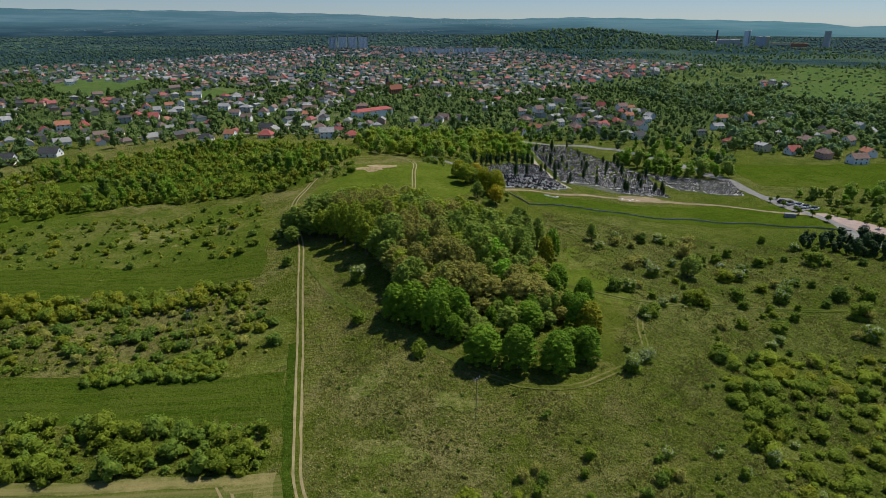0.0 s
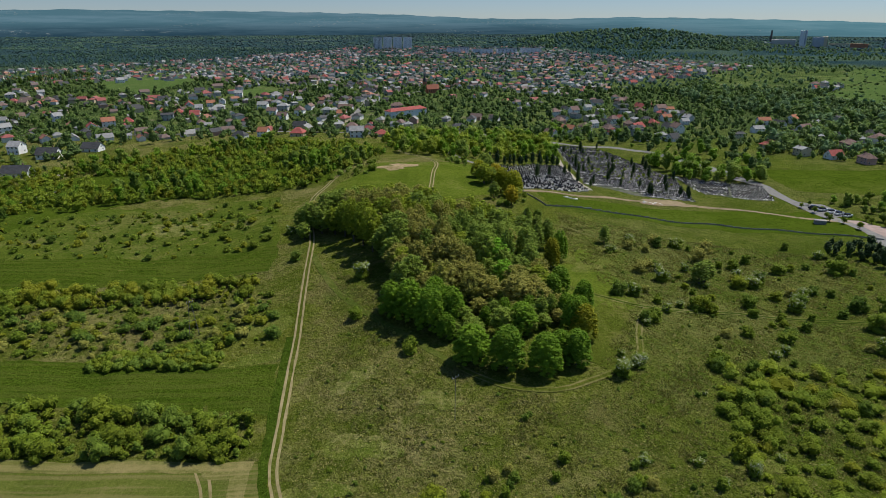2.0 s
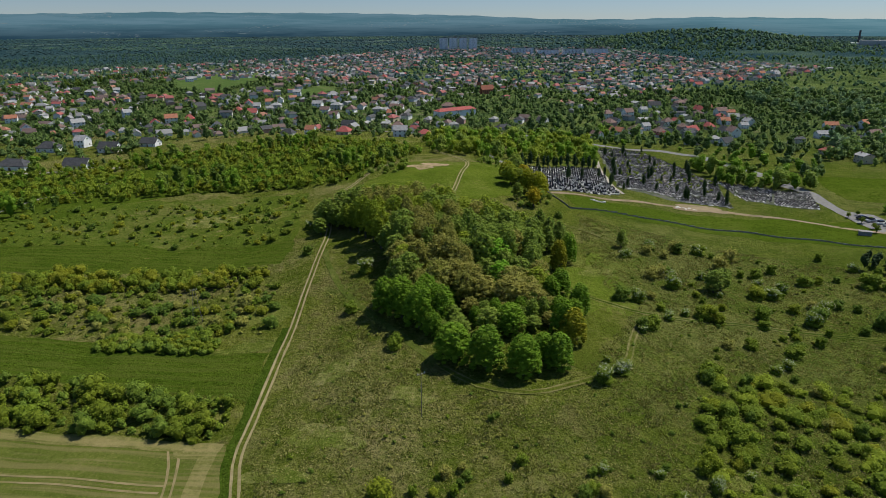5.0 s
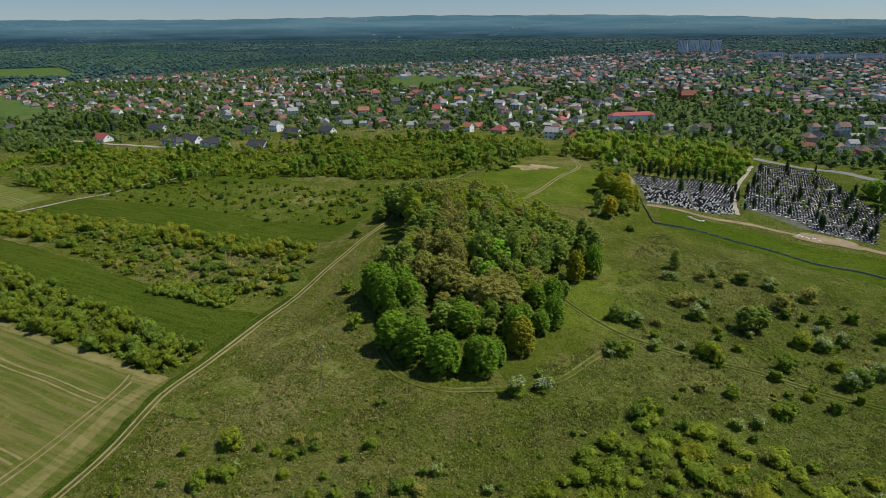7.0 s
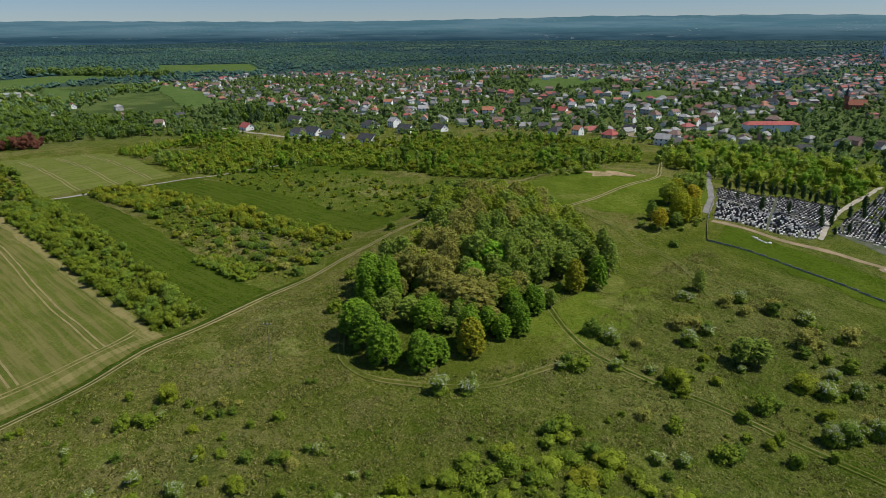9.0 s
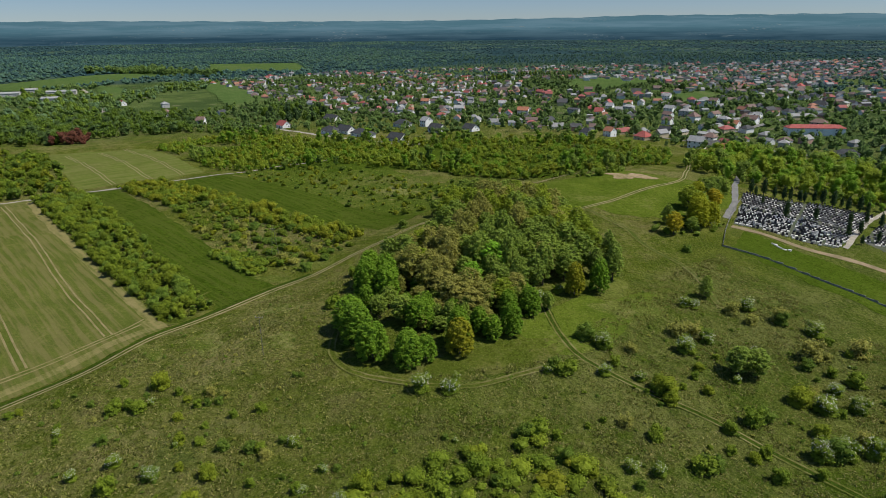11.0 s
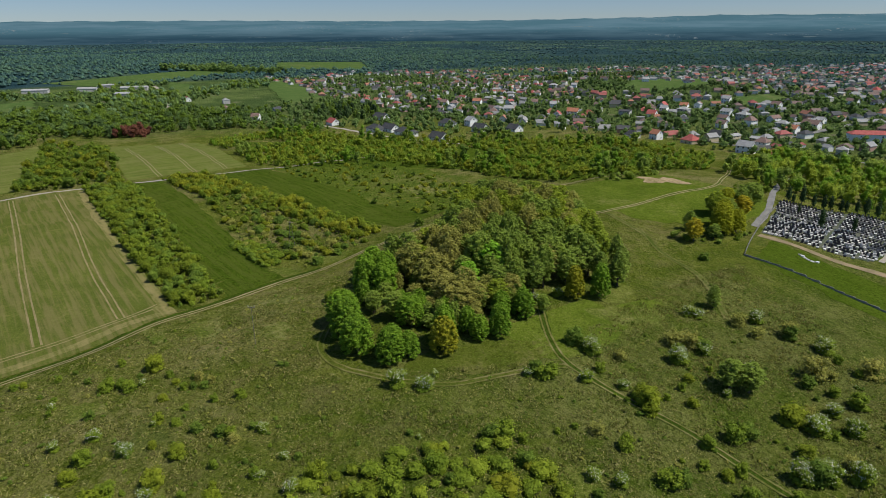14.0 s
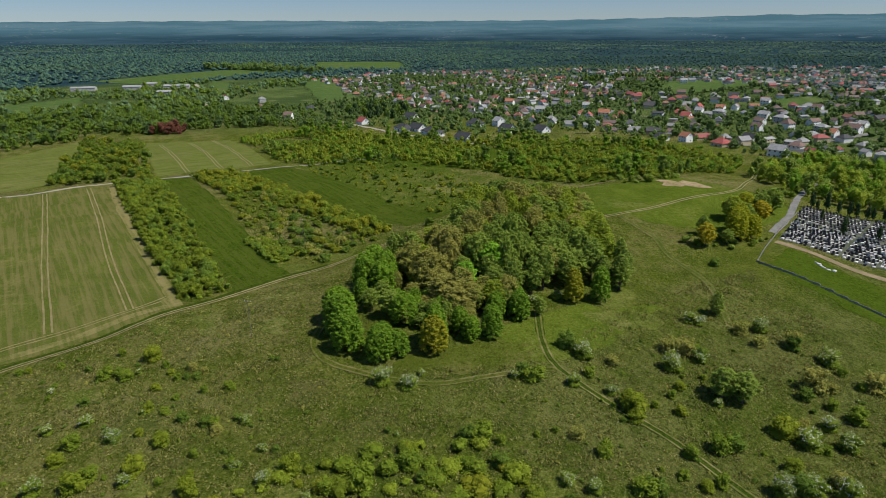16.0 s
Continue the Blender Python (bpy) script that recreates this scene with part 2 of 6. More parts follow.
# next four: distance haze is mixed into the leaf colours as blue
L_FAR = leaf_mat("hazed_far_wood_leaves", (0.075, 0.125, 0.058), (0.108, 0.165, 0.074), (0.14, 0.2, 0.09), 0.5, 0.7)
L_HAZED_PINE = leaf_mat("hazed_pine_needles", (0.017, 0.037, 0.039), (0.022, 0.046, 0.046), (0.028, 0.055, 0.053), 0.15, 0.4)
L_PLAIN = leaf_mat("hazed_plain_wood_leaves", (0.04, 0.076, 0.05), (0.05, 0.092, 0.058), (0.068, 0.115, 0.072), 0.3, 0.5)
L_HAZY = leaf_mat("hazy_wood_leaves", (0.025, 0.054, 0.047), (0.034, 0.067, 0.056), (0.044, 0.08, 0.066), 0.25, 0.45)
L_TOWN = leaf_mat("garden_tree_leaves", (0.066, 0.108, 0.03), (0.098, 0.146, 0.038), (0.136, 0.19, 0.05), 0.5)
L_TOWN_DARK = leaf_mat("dark_garden_leaves", (0.042, 0.07, 0.02), (0.062, 0.095, 0.026), (0.09, 0.13, 0.036), 0.3)
L_WOOD = leaf_mat("young_wood_leaves", (0.11, 0.148, 0.014), (0.155, 0.19, 0.017), (0.2, 0.24, 0.026))
L_MIXED = leaf_mat("mixed_wood_leaves", (0.046, 0.08, 0.011), (0.075, 0.11, 0.013), (0.11, 0.148, 0.02), 0.3)
L_BLADE = leaf_mat("grass_blades", (0.066, 0.082, 0.01), (0.1, 0.108, 0.022), (0.22, 0.19, 0.085), 0.35)

# ground: meadow near, gardens in the town, haze-blued dark woods on the plain
g = Mat("ground_cover", 0.95, 0.0)
big, patch, fine, tiny = g.noise(0.018, 4), g.noise(0.10, 5, rough=0.68), g.noise(0.7, 4, rough=0.7), g.noise(2.6, 3)
col = g.mix(g.ramp(patch, 0.38, 0.62), (0.07, 0.098, 0.009), (0.116, 0.134, 0.018))
where = g.math("ADD", g.math("MULTIPLY", big, 0.5), g.math("ADD", g.math("MULTIPLY", patch, 0.35), g.math("MULTIPLY", fine, 0.3)))
col = g.mix(g.ramp(where, 0.53, 0.7, 0, 0.85), col, (0.215, 0.185, 0.078))
col = g.mix(g.ramp(g.noise(0.05, 5), 0.56, 0.66, 0, 0.7), col, (0.048, 0.086, 0.008))
col = g.mix(g.ramp(g.noise(0.085, 6, g.pos(1.0, 0.8, 1, 33), 0.72), 0.51, 0.66, 0, 0.55), col, (0.15, 0.12, 0.052))
lie = g.n.new("ShaderNodeSeparateXYZ")
g.l.new(g.geo.outputs["Position"], lie.inputs[0])
damp = g.math("ADD", lie.outputs["X"], g.math("MULTIPLY", g.noise(0.03, 5, rough=0.65), 90.0))
col = g.mix(g.ramp(damp, 70, 125, 0, 0.55), col, g.mix(g.ramp(patch, 0.4, 0.62), (0.048, 0.084, 0.009), (0.08, 0.118, 0.014)))
clump, blade = g.noise(1.6, 5, rough=0.76), g.noise(4.0, 4, g.pos(1.0, 0.55, 1, 38))
# painted shade in the hollows, from the same noise as the bump
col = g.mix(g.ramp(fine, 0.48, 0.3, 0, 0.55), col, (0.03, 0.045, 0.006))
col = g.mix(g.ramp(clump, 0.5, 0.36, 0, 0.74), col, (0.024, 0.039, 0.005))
col = g.mix(g.ramp(clump, 0.54, 0.66, 0, 0.55), col, (0.165, 0.19, 0.04))
col = g.mix(g.ramp(blade, 0.52, 0.68, 0, 0.5), col, (0.22, 0.225, 0.08))
weedy = g.math("MULTIPLY", g.ramp(g.noise(0.22, 5, rough=0.7), 0.56, 0.66), g.ramp(g.noise(2.2, 4), 0.44, 0.56))
col = g.mix(g.math("MULTIPLY", weedy, 0.35), col, (0.11, 0.08, 0.045))
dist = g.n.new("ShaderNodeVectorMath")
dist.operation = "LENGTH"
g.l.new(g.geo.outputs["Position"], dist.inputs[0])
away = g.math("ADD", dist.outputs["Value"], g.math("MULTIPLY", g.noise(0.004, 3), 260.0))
garden = g.mix(g.ramp(g.noise(0.03, 4), 0.4, 0.62), (0.05, 0.08, 0.025), (0.095, 0.13, 0.038))
garden = g.mix(g.ramp(g.noise(0.06, 3), 0.6, 0.7, 0, 0.5), garden, (0.16, 0.14, 0.10))
col = g.mix(g.ramp(away, 480, 640), col, garden)
# the blue of distance haze is put into the wood floor colours
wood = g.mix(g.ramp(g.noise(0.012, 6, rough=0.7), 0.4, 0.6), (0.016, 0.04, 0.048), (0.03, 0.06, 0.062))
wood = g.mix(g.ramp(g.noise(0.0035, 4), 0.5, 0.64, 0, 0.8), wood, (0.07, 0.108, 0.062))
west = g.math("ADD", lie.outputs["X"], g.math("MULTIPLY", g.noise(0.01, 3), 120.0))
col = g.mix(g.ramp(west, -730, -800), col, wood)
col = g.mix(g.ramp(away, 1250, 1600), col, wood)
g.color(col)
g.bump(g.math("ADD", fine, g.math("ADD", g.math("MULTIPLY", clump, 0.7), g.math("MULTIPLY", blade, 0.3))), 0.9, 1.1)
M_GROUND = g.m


# ---- geometry helpers ----
def mesh_np(name, verts, polys, mats, index=None, flat=True):
    """A mesh from arrays; polys is a list of arrays (n, 3) or (n, 4)."""
    me = bpy.data.meshes.new(name)
    verts = np.asarray(verts, np.float32)
    polys = [np.asarray(p, np.int32) for p in polys if len(p)]
    loops = np.concatenate([p.ravel() for p in polys])
    sizes = np.concatenate([np.full(len(p), p.shape[1], np.int32) for p in polys])
    me.vertices.add(len(verts))
    me.vertices.foreach_set("co", verts.ravel())
    me.loops.add(len(loops))
    me.loops.foreach_set("vertex_index", loops)
    me.polygons.add(len(sizes))
    me.polygons.foreach_set("loop_start", np.concatenate([[0], np.cumsum(sizes)[:-1]]).astype(np.int32))
    me.polygons.foreach_set("loop_total", sizes)
    for k in mats if isinstance(mats, (list, tuple)) else [mats]:
        me.materials.append(k)
    if index is not None:
        me.polygons.foreach_set("material_index", np.asarray(index, np.int32))
    me.polygons.foreach_set("use_smooth", np.full(len(sizes), not flat))
    me.update(calc_edges=True)
    return me


def part(name, me, parent, label=""):
    ob = new(name, me)
    ob.parent = parent
    return tagged(ob, label) if label else ob


def curve_line(pts, step=2.5):
    """A smooth line through the points, at even steps."""
    p = np.array([pts[0], *pts, pts[-1]], float)
    out = []
    for i in range(1, len(p) - 2):
        n = max(2, int(np.hypot(*(p[i + 1] - p[i])) / step))
        for t in np.linspace(0, 1, n, endpoint=False):
            out.append(0.5 * (2 * p[i] + (p[i + 1] - p[i - 1]) * t + (2 * p[i - 1] - 5 * p[i] + 4 * p[i + 1] - p[i + 2]) * t * t + (3 * p[i] - p[i - 1] - 3 * p[i + 1] + p[i + 2]) * t ** 3))
    return np.array(out + [p[-1]])


def ribbon_mesh(name, line, width, lift, mat, shift=0.0, ragged=0.15, cols=3, seed=0):
    rng = np.random.default_rng(seed)
    d = np.gradient(line, axis=0)
    d /= np.hypot(d[:, 0], d[:, 1])[:, None] + 1e-9
    side = np.stack([d[:, 1], -d[:, 0]], 1)
    n, offs = len(line), np.linspace(-0.5, 0.5, cols)
    v = []
    for o in offs:
        j = rng.normal(0, ragged, n) if abs(o) > 0.4 else 0.0
        q = line + side * (shift + o * width + j)[:, None] if not np.isscalar(j) else line + side * (shift + o * width)
        v.append(np.column_stack([q, hz(q[:, 0], q[:, 1]) + lift]))
    v = np.concatenate(v)
    f = [(c * n + i, c * n + i + 1, (c + 1) * n + i + 1, (c + 1) * n + i) for c in range(cols - 1) for i in range(n - 1)]
    return mesh_np(name, v, [np.array(f)], mat, flat=False)


def patch_mesh(name, quad, lift, mat, cell=4.0, ragged=0.5, seed=0):
    """A field between four corners, lying on the ground."""
    rng = np.random.default_rng(seed)
    a, b, c, d = [np.array(p, float) for p in quad]
    nu = max(2, int(max(np.hypot(*(b - a)), np.hypot(*(c - d))) / cell) + 1)
    nv = max(2, int(max(np.hypot(*(d - a)), np.hypot(*(c - b))) / cell) + 1)
    u, w = np.meshgrid(np.linspace(0, 1, nu), np.linspace(0, 1, nv), indexing="ij")
    u, w = u.ravel()[:, None], w.ravel()[:, None]
    p = (1 - u) * (1 - w) * a + u * (1 - w) * b + u * w * c + (1 - u) * w * d
    rim = ((u < 1e-6) | (u > 1 - 1e-6) | (w < 1e-6) | (w > 1 - 1e-6)).ravel()
    p[rim] += rng.normal(0, ragged, (rim.sum(), 2))
    i = np.arange(nu * nv).reshape(nu, nv)
    f = np.stack([i[:-1, :-1], i[1:, :-1], i[1:, 1:], i[:-1, 1:]], -1).reshape(-1, 4)
    return mesh_np(name, np.column_stack([p, hz(p[:, 0], p[:, 1]) + lift]), [f], mat, flat=False)


def blob_mesh(name, cx, cy, rx, ry, lift, mat, seed=0, rough=0.16):
    """A patch with an uneven round outline, lying on the ground."""
    rng = np.random.default_rng(seed)
    seg, rings = 56, max(4, int(max(rx, ry) / 3))
    a = np.linspace(0, 2 * np.pi, seg, endpoint=False)
    edge = 1 + sum(rough / (k + 1) * np.sin((k + 2) * a + rng.uniform(0, 6.3)) for k in range(6)) + rng.normal(0, 0.025, seg)
    v = [(cx, cy)]
    for k in range(1, rings + 1):
        e = 1 + (edge - 1) * (k / rings) ** 2
        v += list(zip(cx + np.cos(a) * rx * e * k / rings, cy + np.sin(a) * ry * e * k / rings))
    p = np.array(v)
    i = 1 + np.arange(rings * seg).reshape(rings, seg)
    j = np.roll(i, -1, 1)
    quads = np.stack([i[:-1], i[1:], j[1:], j[:-1]], -1).reshape(-1, 4)
    fan = np.column_stack([np.zeros(seg, int), i[0], j[0]])
    return mesh_np(name, np.column_stack([p, hz(p[:, 0], p[:, 1]) + lift]), [fan, quads], mat, flat=False)


def inside(poly, x, y):
    x, y, hit = np.asarray(x, float), np.asarray(y, float), np.zeros(np.shape(x), bool)
    for (x0, y0), (x1, y1) in zip(poly, [*poly[1:], poly[0]]):
        cross = ((y0 > y) != (y1 > y)) & (x < (x1 - x0) * (y - y0) / (y1 - y0 + 1e-12) + x0)
        hit ^= cross
    return hit


def fill(poly, n, gap, seed, keep=None):
    """Up to n places inside poly, at least gap apart."""
    rng = np.random.default_rng(seed)
    pa = np.array(poly, float)
    lo, hi = pa.min(0), pa.max(0)
    p = rng.uniform(lo, hi, (n * 12, 2))
    p = p[inside(poly, p[:, 0], p[:, 1])]
    if keep is not None:
        p = p[keep(p[:, 0], p[:, 1])]
    cells, out = {}, []
    for x, y in p:
        k = (int(x // gap), int(y // gap))
        if all((x - a) ** 2 + (y - b) ** 2 > gap * gap for i in (-1, 0, 1) for j in (-1, 0, 1) for a, b in cells.get((k[0] + i, k[1] + j), ())):
            cells.setdefault(k, []).append((x, y))
            out.append((x, y))
            if len(out) >= n:
                break
    return np.array(out) if out else np.zeros((0, 2))


ico = bmesh.new()
bmesh.ops.create_icosphere(ico, subdivisions=1, radius=1)
ICO_V = np.array([v.co[:] for v in ico.verts])
ICO_F = np.array([[v.index for v in f.verts] for f in ico.faces])
ico.free()
OCT_V = np.array([(1, 0, 0), (-1, 0, 0), (0, 1, 0), (0, -1, 0), (0, 0, 1), (0, 0, -1)], float)
OCT_F = np.array([(0, 2, 4), (2, 1, 4), (1, 3, 4), (3, 0, 4), (2, 0, 5), (1, 2, 5), (3, 1, 5), (0, 3, 5)])


class Cloud:
    """Gathers leaves and the dark inner clumps behind them."""

    def __init__(self):
        self.v, self.t, self.q, self.n = [], [], [], 0

    def add(self, v, f):
        (self.q if f.shape[1] == 4 else self.t).append(f + self.n)
        self.v.append(v)
        self.n += len(v)

    def cores(self, lobes, rng, k=0.8, far=False):
        m = len(lobes)
        ball_v, ball_f = (OCT_V, OCT_F) if far else (ICO_V, ICO_F)
        r = lobes[:, None, 3:6] * k * rng.uniform(0.85, 1.12, (m, len(ball_v), 1))
        v = lobes[:, None, :3] + ball_v[None] * r
        f = ball_f[None] + (np.arange(m) * len(ball_v))[:, None, None]
        self.add(v.reshape(-1, 3), f.reshape(-1, 3))

    def leaves(self, lobes, n, size, rng, low=-0.55, tri=False, droop=0.0, spread=0.4):
        area = lobes[:, 3] * lobes[:, 4] + lobes[:, 3] * lobes[:, 5]
        k = rng.choice(len(lobes), n, p=area / area.sum())
        d = rng.normal(0, 1, (n, 3))
        d /= np.linalg.norm(d, axis=1)[:, None]
        d[:, 2] = np.where(d[:, 2] < low, -d[:, 2], d[:, 2])
        p = lobes[k, :3] + d * lobes[k, 3:6] * rng.uniform(0.72, 1.15, (n, 1))
        nrm = d * 0.8 + rng.normal(0, spread, (n, 3))
        nrm[:, 2] += 0.75
        nrm /= np.linalg.norm(nrm, axis=1)[:, None]
        a = np.cross(nrm, rng.normal(0, 1, (n, 3)))
        a /= np.linalg.norm(a, axis=1)[:, None] + 1e-9
        b = np.cross(nrm, a)
        s = size * rng.uniform(0.6, 1.35, (n, 1))
        if tri:
            v = np.stack([p + a * s, p - a * s * 0.6 + b * s * 0.8, p - a * s * 0.5 - b * s * 0.8], 1)
        else:
            bend = nrm * s * 0.25
            v = np.stack([p + a * s - bend, p + b * s * 0.62, p - a * s * 0.8 - bend, p - b * s * 0.62], 1)
        m = v.shape[1]
        self.add(v.reshape(-1, 3), np.arange(n * m).reshape(n, m))
        return k

    def mesh(self, name, mat, index=None):
        return mesh_np(name, np.concatenate(self.v), [np.concatenate(x) for x in (self.t, self.q) if x], mat, index)


def crown_lobes(rng, h, r, base, n, shape):
    """Clumps of a crown between base and h; shape: round, egg, column or flat."""
    t = np.clip((np.arange(n) + rng.uniform(0, 1, n)) / n, 0, 1)
    prof = {"round": np.sin(np.pi * (0.12 + 0.80 * t)) ** 0.7, "egg": np.sqrt(1 - ((t - 0.24) / 0.8) ** 2), "column": np.sin(np.pi * (0.2 + 0.78 * t)) ** 0.6, "flat": np.cos(t * 1.2)}[shape]
    small = (0.14, 0.22) if shape == "egg" else (0.17, 0.29)
    size = r * rng.uniform(*small, n) * (0.55 + 0.45 * prof)
    ang = np.arange(n) * 2.4 + rng.uniform(-0.5, 0.5, n)
    out = np.maximum(prof * r - size * 0.8, 0) * (rng.uniform(0.86, 1.03, n) if shape == "egg" else rng.uniform(0.66, 1.12, n))
    z = base + size * 0.6 + t * (h - base - size * 1.5)
    lob = np.column_stack([np.cos(ang) * out, np.sin(ang) * out, z, size, size, size * rng.uniform(0.45, 0.8, n)])
    mid = np.array([[0, 0, base + (h - base) * 0.45, r * 0.7, r * 0.7, (h - base) * 0.43]])
    if shape == "egg":
        mid = np.array([[0, 0, base + (h - base) * 0.33, r * 0.86, r * 0.86, (h - base) * 0.33], [0, 0, base + (h - base) * 0.6, r * 0.74, r * 0.74, (h - base) * 0.37]])
    return np.concatenate([lob, mid])


def tube(points, radii, sides=6):
    v, f = [], []
    for (x, y, z), r in zip(points, radii):
        v += [(x + r * math.cos(a), y + r * math.sin(a), z) for a in np.linspace(0, 2 * math.pi, sides, endpoint=False)]
    for i in range(len(points) - 1):
        f += [(i * sides + j, i * sides + (j + 1) % sides, (i + 1) * sides + (j + 1) % sides, (i + 1) * sides + j) for j in range(sides)]
    return np.array(v), np.array(f)


def trunk_mesh(rng, h, r, base, lobes):
    c = Cloud()
    lean = rng.normal(0, 0.2, 2)
    c.add(*tube([(0, 0, -0.5), (lean[0] * 0.3, lean[1] * 0.3, base), (lean[0], lean[1], h * 0.75)], [h * 0.022 + 0.05, h * 0.016 + 0.03, 0.05]))
    for k in rng.choice(len(lobes) - 1, min(6, len(lobes) - 1), replace=False):
        x, y, z = lobes[k, :3]
        z0 = max(base * 0.8, z * 0.55)
        c.add(*tube([(0, 0, z0), (x * 0.5, y * 0.5, (z0 + z) / 2 + 0.3), (x, y, z)], [h * 0.009 + 0.03, h * 0.006 + 0.02, 0.03], 5))
    return c.mesh("trunk", M_BARK)


def tree(h, r, leaf, seed, shape="round", base=0.18, n=14, cards=900, size=0.5, core=0.8, label="", category="tree", group=""):
    """A tree: trunk with limbs, and a crown of leaf clumps."""
    rng = np.random.default_rng(seed)
    lobes = crown_lobes(rng, h, r, h * base, n, shape)
    root = tagged(new("tree"), label, category, group)
    part("trunk", trunk_mesh(rng, h, r, h * base, lobes), root)
    c = Cloud()
    c.cores(lobes, rng, core)
    c.leaves(lobes, cards, size, rng, tri=True, spread=0.55)
    part("crown", c.mesh("crown", leaf), root)
    return root


def place(root, x, y, scale=1.0, turn=0.0, sink=0.0, stretch=1.0):
    root.matrix_basis = Matrix.LocRotScale((x, y, float(hz(x, y)) - sink), Euler((0, 0, turn)), (scale, scale, scale * stretch))
    return root


def bush_mesh(h, r, leaf, seed, cards=260, size=0.3, n=6, core=0.8, name="bush"):
    rng = np.random.default_rng(seed)
    ang = np.arange(n) * 2.4 + rng.uniform(-0.4, 0.4, n)
    out = r * 0.55 * rng.uniform(0.4, 1.1, n)
    s = r * rng.uniform(0.34, 0.56, n)
    top = h * rng.uniform(0.6, 1.0, n)
    lob = np.column_stack([np.cos(ang) * out, np.sin(ang) * out, np.maximum(top - s, s * 0.5), s, s, s])
    low = np.column_stack([np.cos(ang + 1) * out, np.sin(ang + 1) * out, s * 0.45, s, s, s * 0.8])
    lob = np.concatenate([lob, low, [[0, 0, h * 0.4, r * 0.5, r * 0.5, h * 0.42]]])
    c = Cloud()
    c.cores(lob, rng, core)
    c.leaves(lob, cards, size, rng, low=-0.25, tri=True, spread=0.55)
    return c.mesh(name, leaf), lob, rng


def thicket(name, spots, heights, radii, leaf, label, seed, per=60, size=0.5, lobes=4, tri=True, core=0.82, category="scrub", tall=False, far=False, patchy=0.0):
    """Uncountable bushes or far trees as one object."""
    rng = np.random.default_rng(seed)
    c = Cloud()
    zs = hz(spots[:, 0], spots[:, 1]) if len(spots) else []
    all_lobes = []
    for (x, y), z, h, r in zip(spots, zs, heights, radii):
        ang = np.arange(lobes) * 2.4 + rng.uniform(0, 6.3)
        s = r * rng.uniform(0.42, 0.62, lobes)
        out = r * 0.5 * rng.uniform(0.3, 1.1, lobes)
        zz = np.maximum(h * rng.uniform(0.35, 1.0, lobes) - s, s * 0.4)
        zr = s * rng.uniform(0.8, 1.1, lobes) if not tall else np.maximum(s, h * 0.28)
        zz = np.where(zz + zr > h, h - zr, zz)
        all_lobes.append(np.column_stack([x + np.cos(ang) * out, y + np.sin(ang) * out, z + zz, s, s, zr]))
        all_lobes.append([[x, y, z + h * 0.38, r * 0.55, r * 0.55, h * 0.42]])
    if not all_lobes:
        return None
    lob = np.concatenate(all_lobes)
    leaf = leaf if isinstance(leaf, list) else [leaf]
    kind = rng.integers(len(leaf), size=len(spots))
    if patchy:  # stands of one kind, from the first leaf to the last
        sx, sy = spots[:, 0] / patchy, spots[:, 1] / patchy
        stand = 0.5 + 0.27 * np.sin(sx + 1.6 * np.sin(sy * 0.7)) + 0.27 * np.sin(sy * 1.5 + np.sin(sx * 0.8)) + rng.normal(0, 0.13, len(spots))
        kind = np.clip((stand * len(leaf)).astype(int), 0, len(leaf) - 1)
    c.cores(lob, rng, core * 1.15 if far else core, far)
    index = [np.repeat(kind[np.arange(len(lob)) // (lobes + 1)], len(OCT_F if far else ICO_F))]
    if per:
        index.append(kind[c.leaves(lob, per * len(spots), size, rng, low=-0.2, tri=tri) // (lobes + 1)])
    ob = new(name, c.mesh(name, leaf, np.concatenate(index)))
    return tagged(ob, label, category, kind="stuff")


# ---- ground ----
def ground_sheet():
    cx, cy, seg = 40.0, 150.0, 380
    radii = list(np.arange(4, 560, 5.0))
    while radii[-1] < 3700:
        radii.append(radii[-1] * 1.045)
    rr = np.array(radii)
    ang = np.linspace(0, 2 * np.pi, seg, endpoint=False)
    x = cx + rr[:, None] * np.cos(ang)[None]
    y = cy + rr[:, None] * np.sin(ang)[None]
    v = np.column_stack([x.ravel(), y.ravel(), hz(x, y).ravel()])
    v = np.concatenate([v, [[cx, cy, float(hz(cx, cy))]]])
    i = np.arange(len(rr) * seg).reshape(len(rr), seg)
    j = np.roll(i, -1, 1)
    quads = np.stack([i[:-1], i[1:], j[1:], j[:-1]], -1).reshape(-1, 4)
    fan = np.column_stack([np.full(seg, len(v) - 1), i[0], j[0]])
    return mesh_np("ground", v, [fan, quads], M_GROUND, flat=False)


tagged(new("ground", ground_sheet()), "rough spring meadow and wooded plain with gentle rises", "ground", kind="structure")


def distance_ring():
    """The hazy plain and ridges that close the view, from the end of the ground to the skyline."""
    seg, rows = 720, 14
    az = np.linspace(-180, 180, seg, endpoint=False)
    el = np.interp(az, RIDGE_AZ, RIDGE_EL)
    el = el + 0.025 * np.sin(az * 1.7) + 0.015 * np.sin(az * 4.3 + 1)
    top = EYE + 4600 * np.tan(np.radians(el))
    v = []
    for k in range(rows):
        t = k / (rows - 1)
        r = 3600 + 1000 * t
        z = -16 + (top + 16) * t ** 1.15
        a = np.radians(az)
        v.append(np.column_stack([r * np.sin(a), r * np.cos(a), np.broadcast_to(z, az.shape)]))
    v = np.concatenate(v)
    i = np.arange(rows * seg).reshape(rows, seg)
    j = np.roll(i, -1, 1)
    return mesh_np("backdrop", v, [np.stack([i[:-1], j[:-1], j[1:], i[1:]], -1).reshape(-1, 4)], M_HAZE, flat=False)


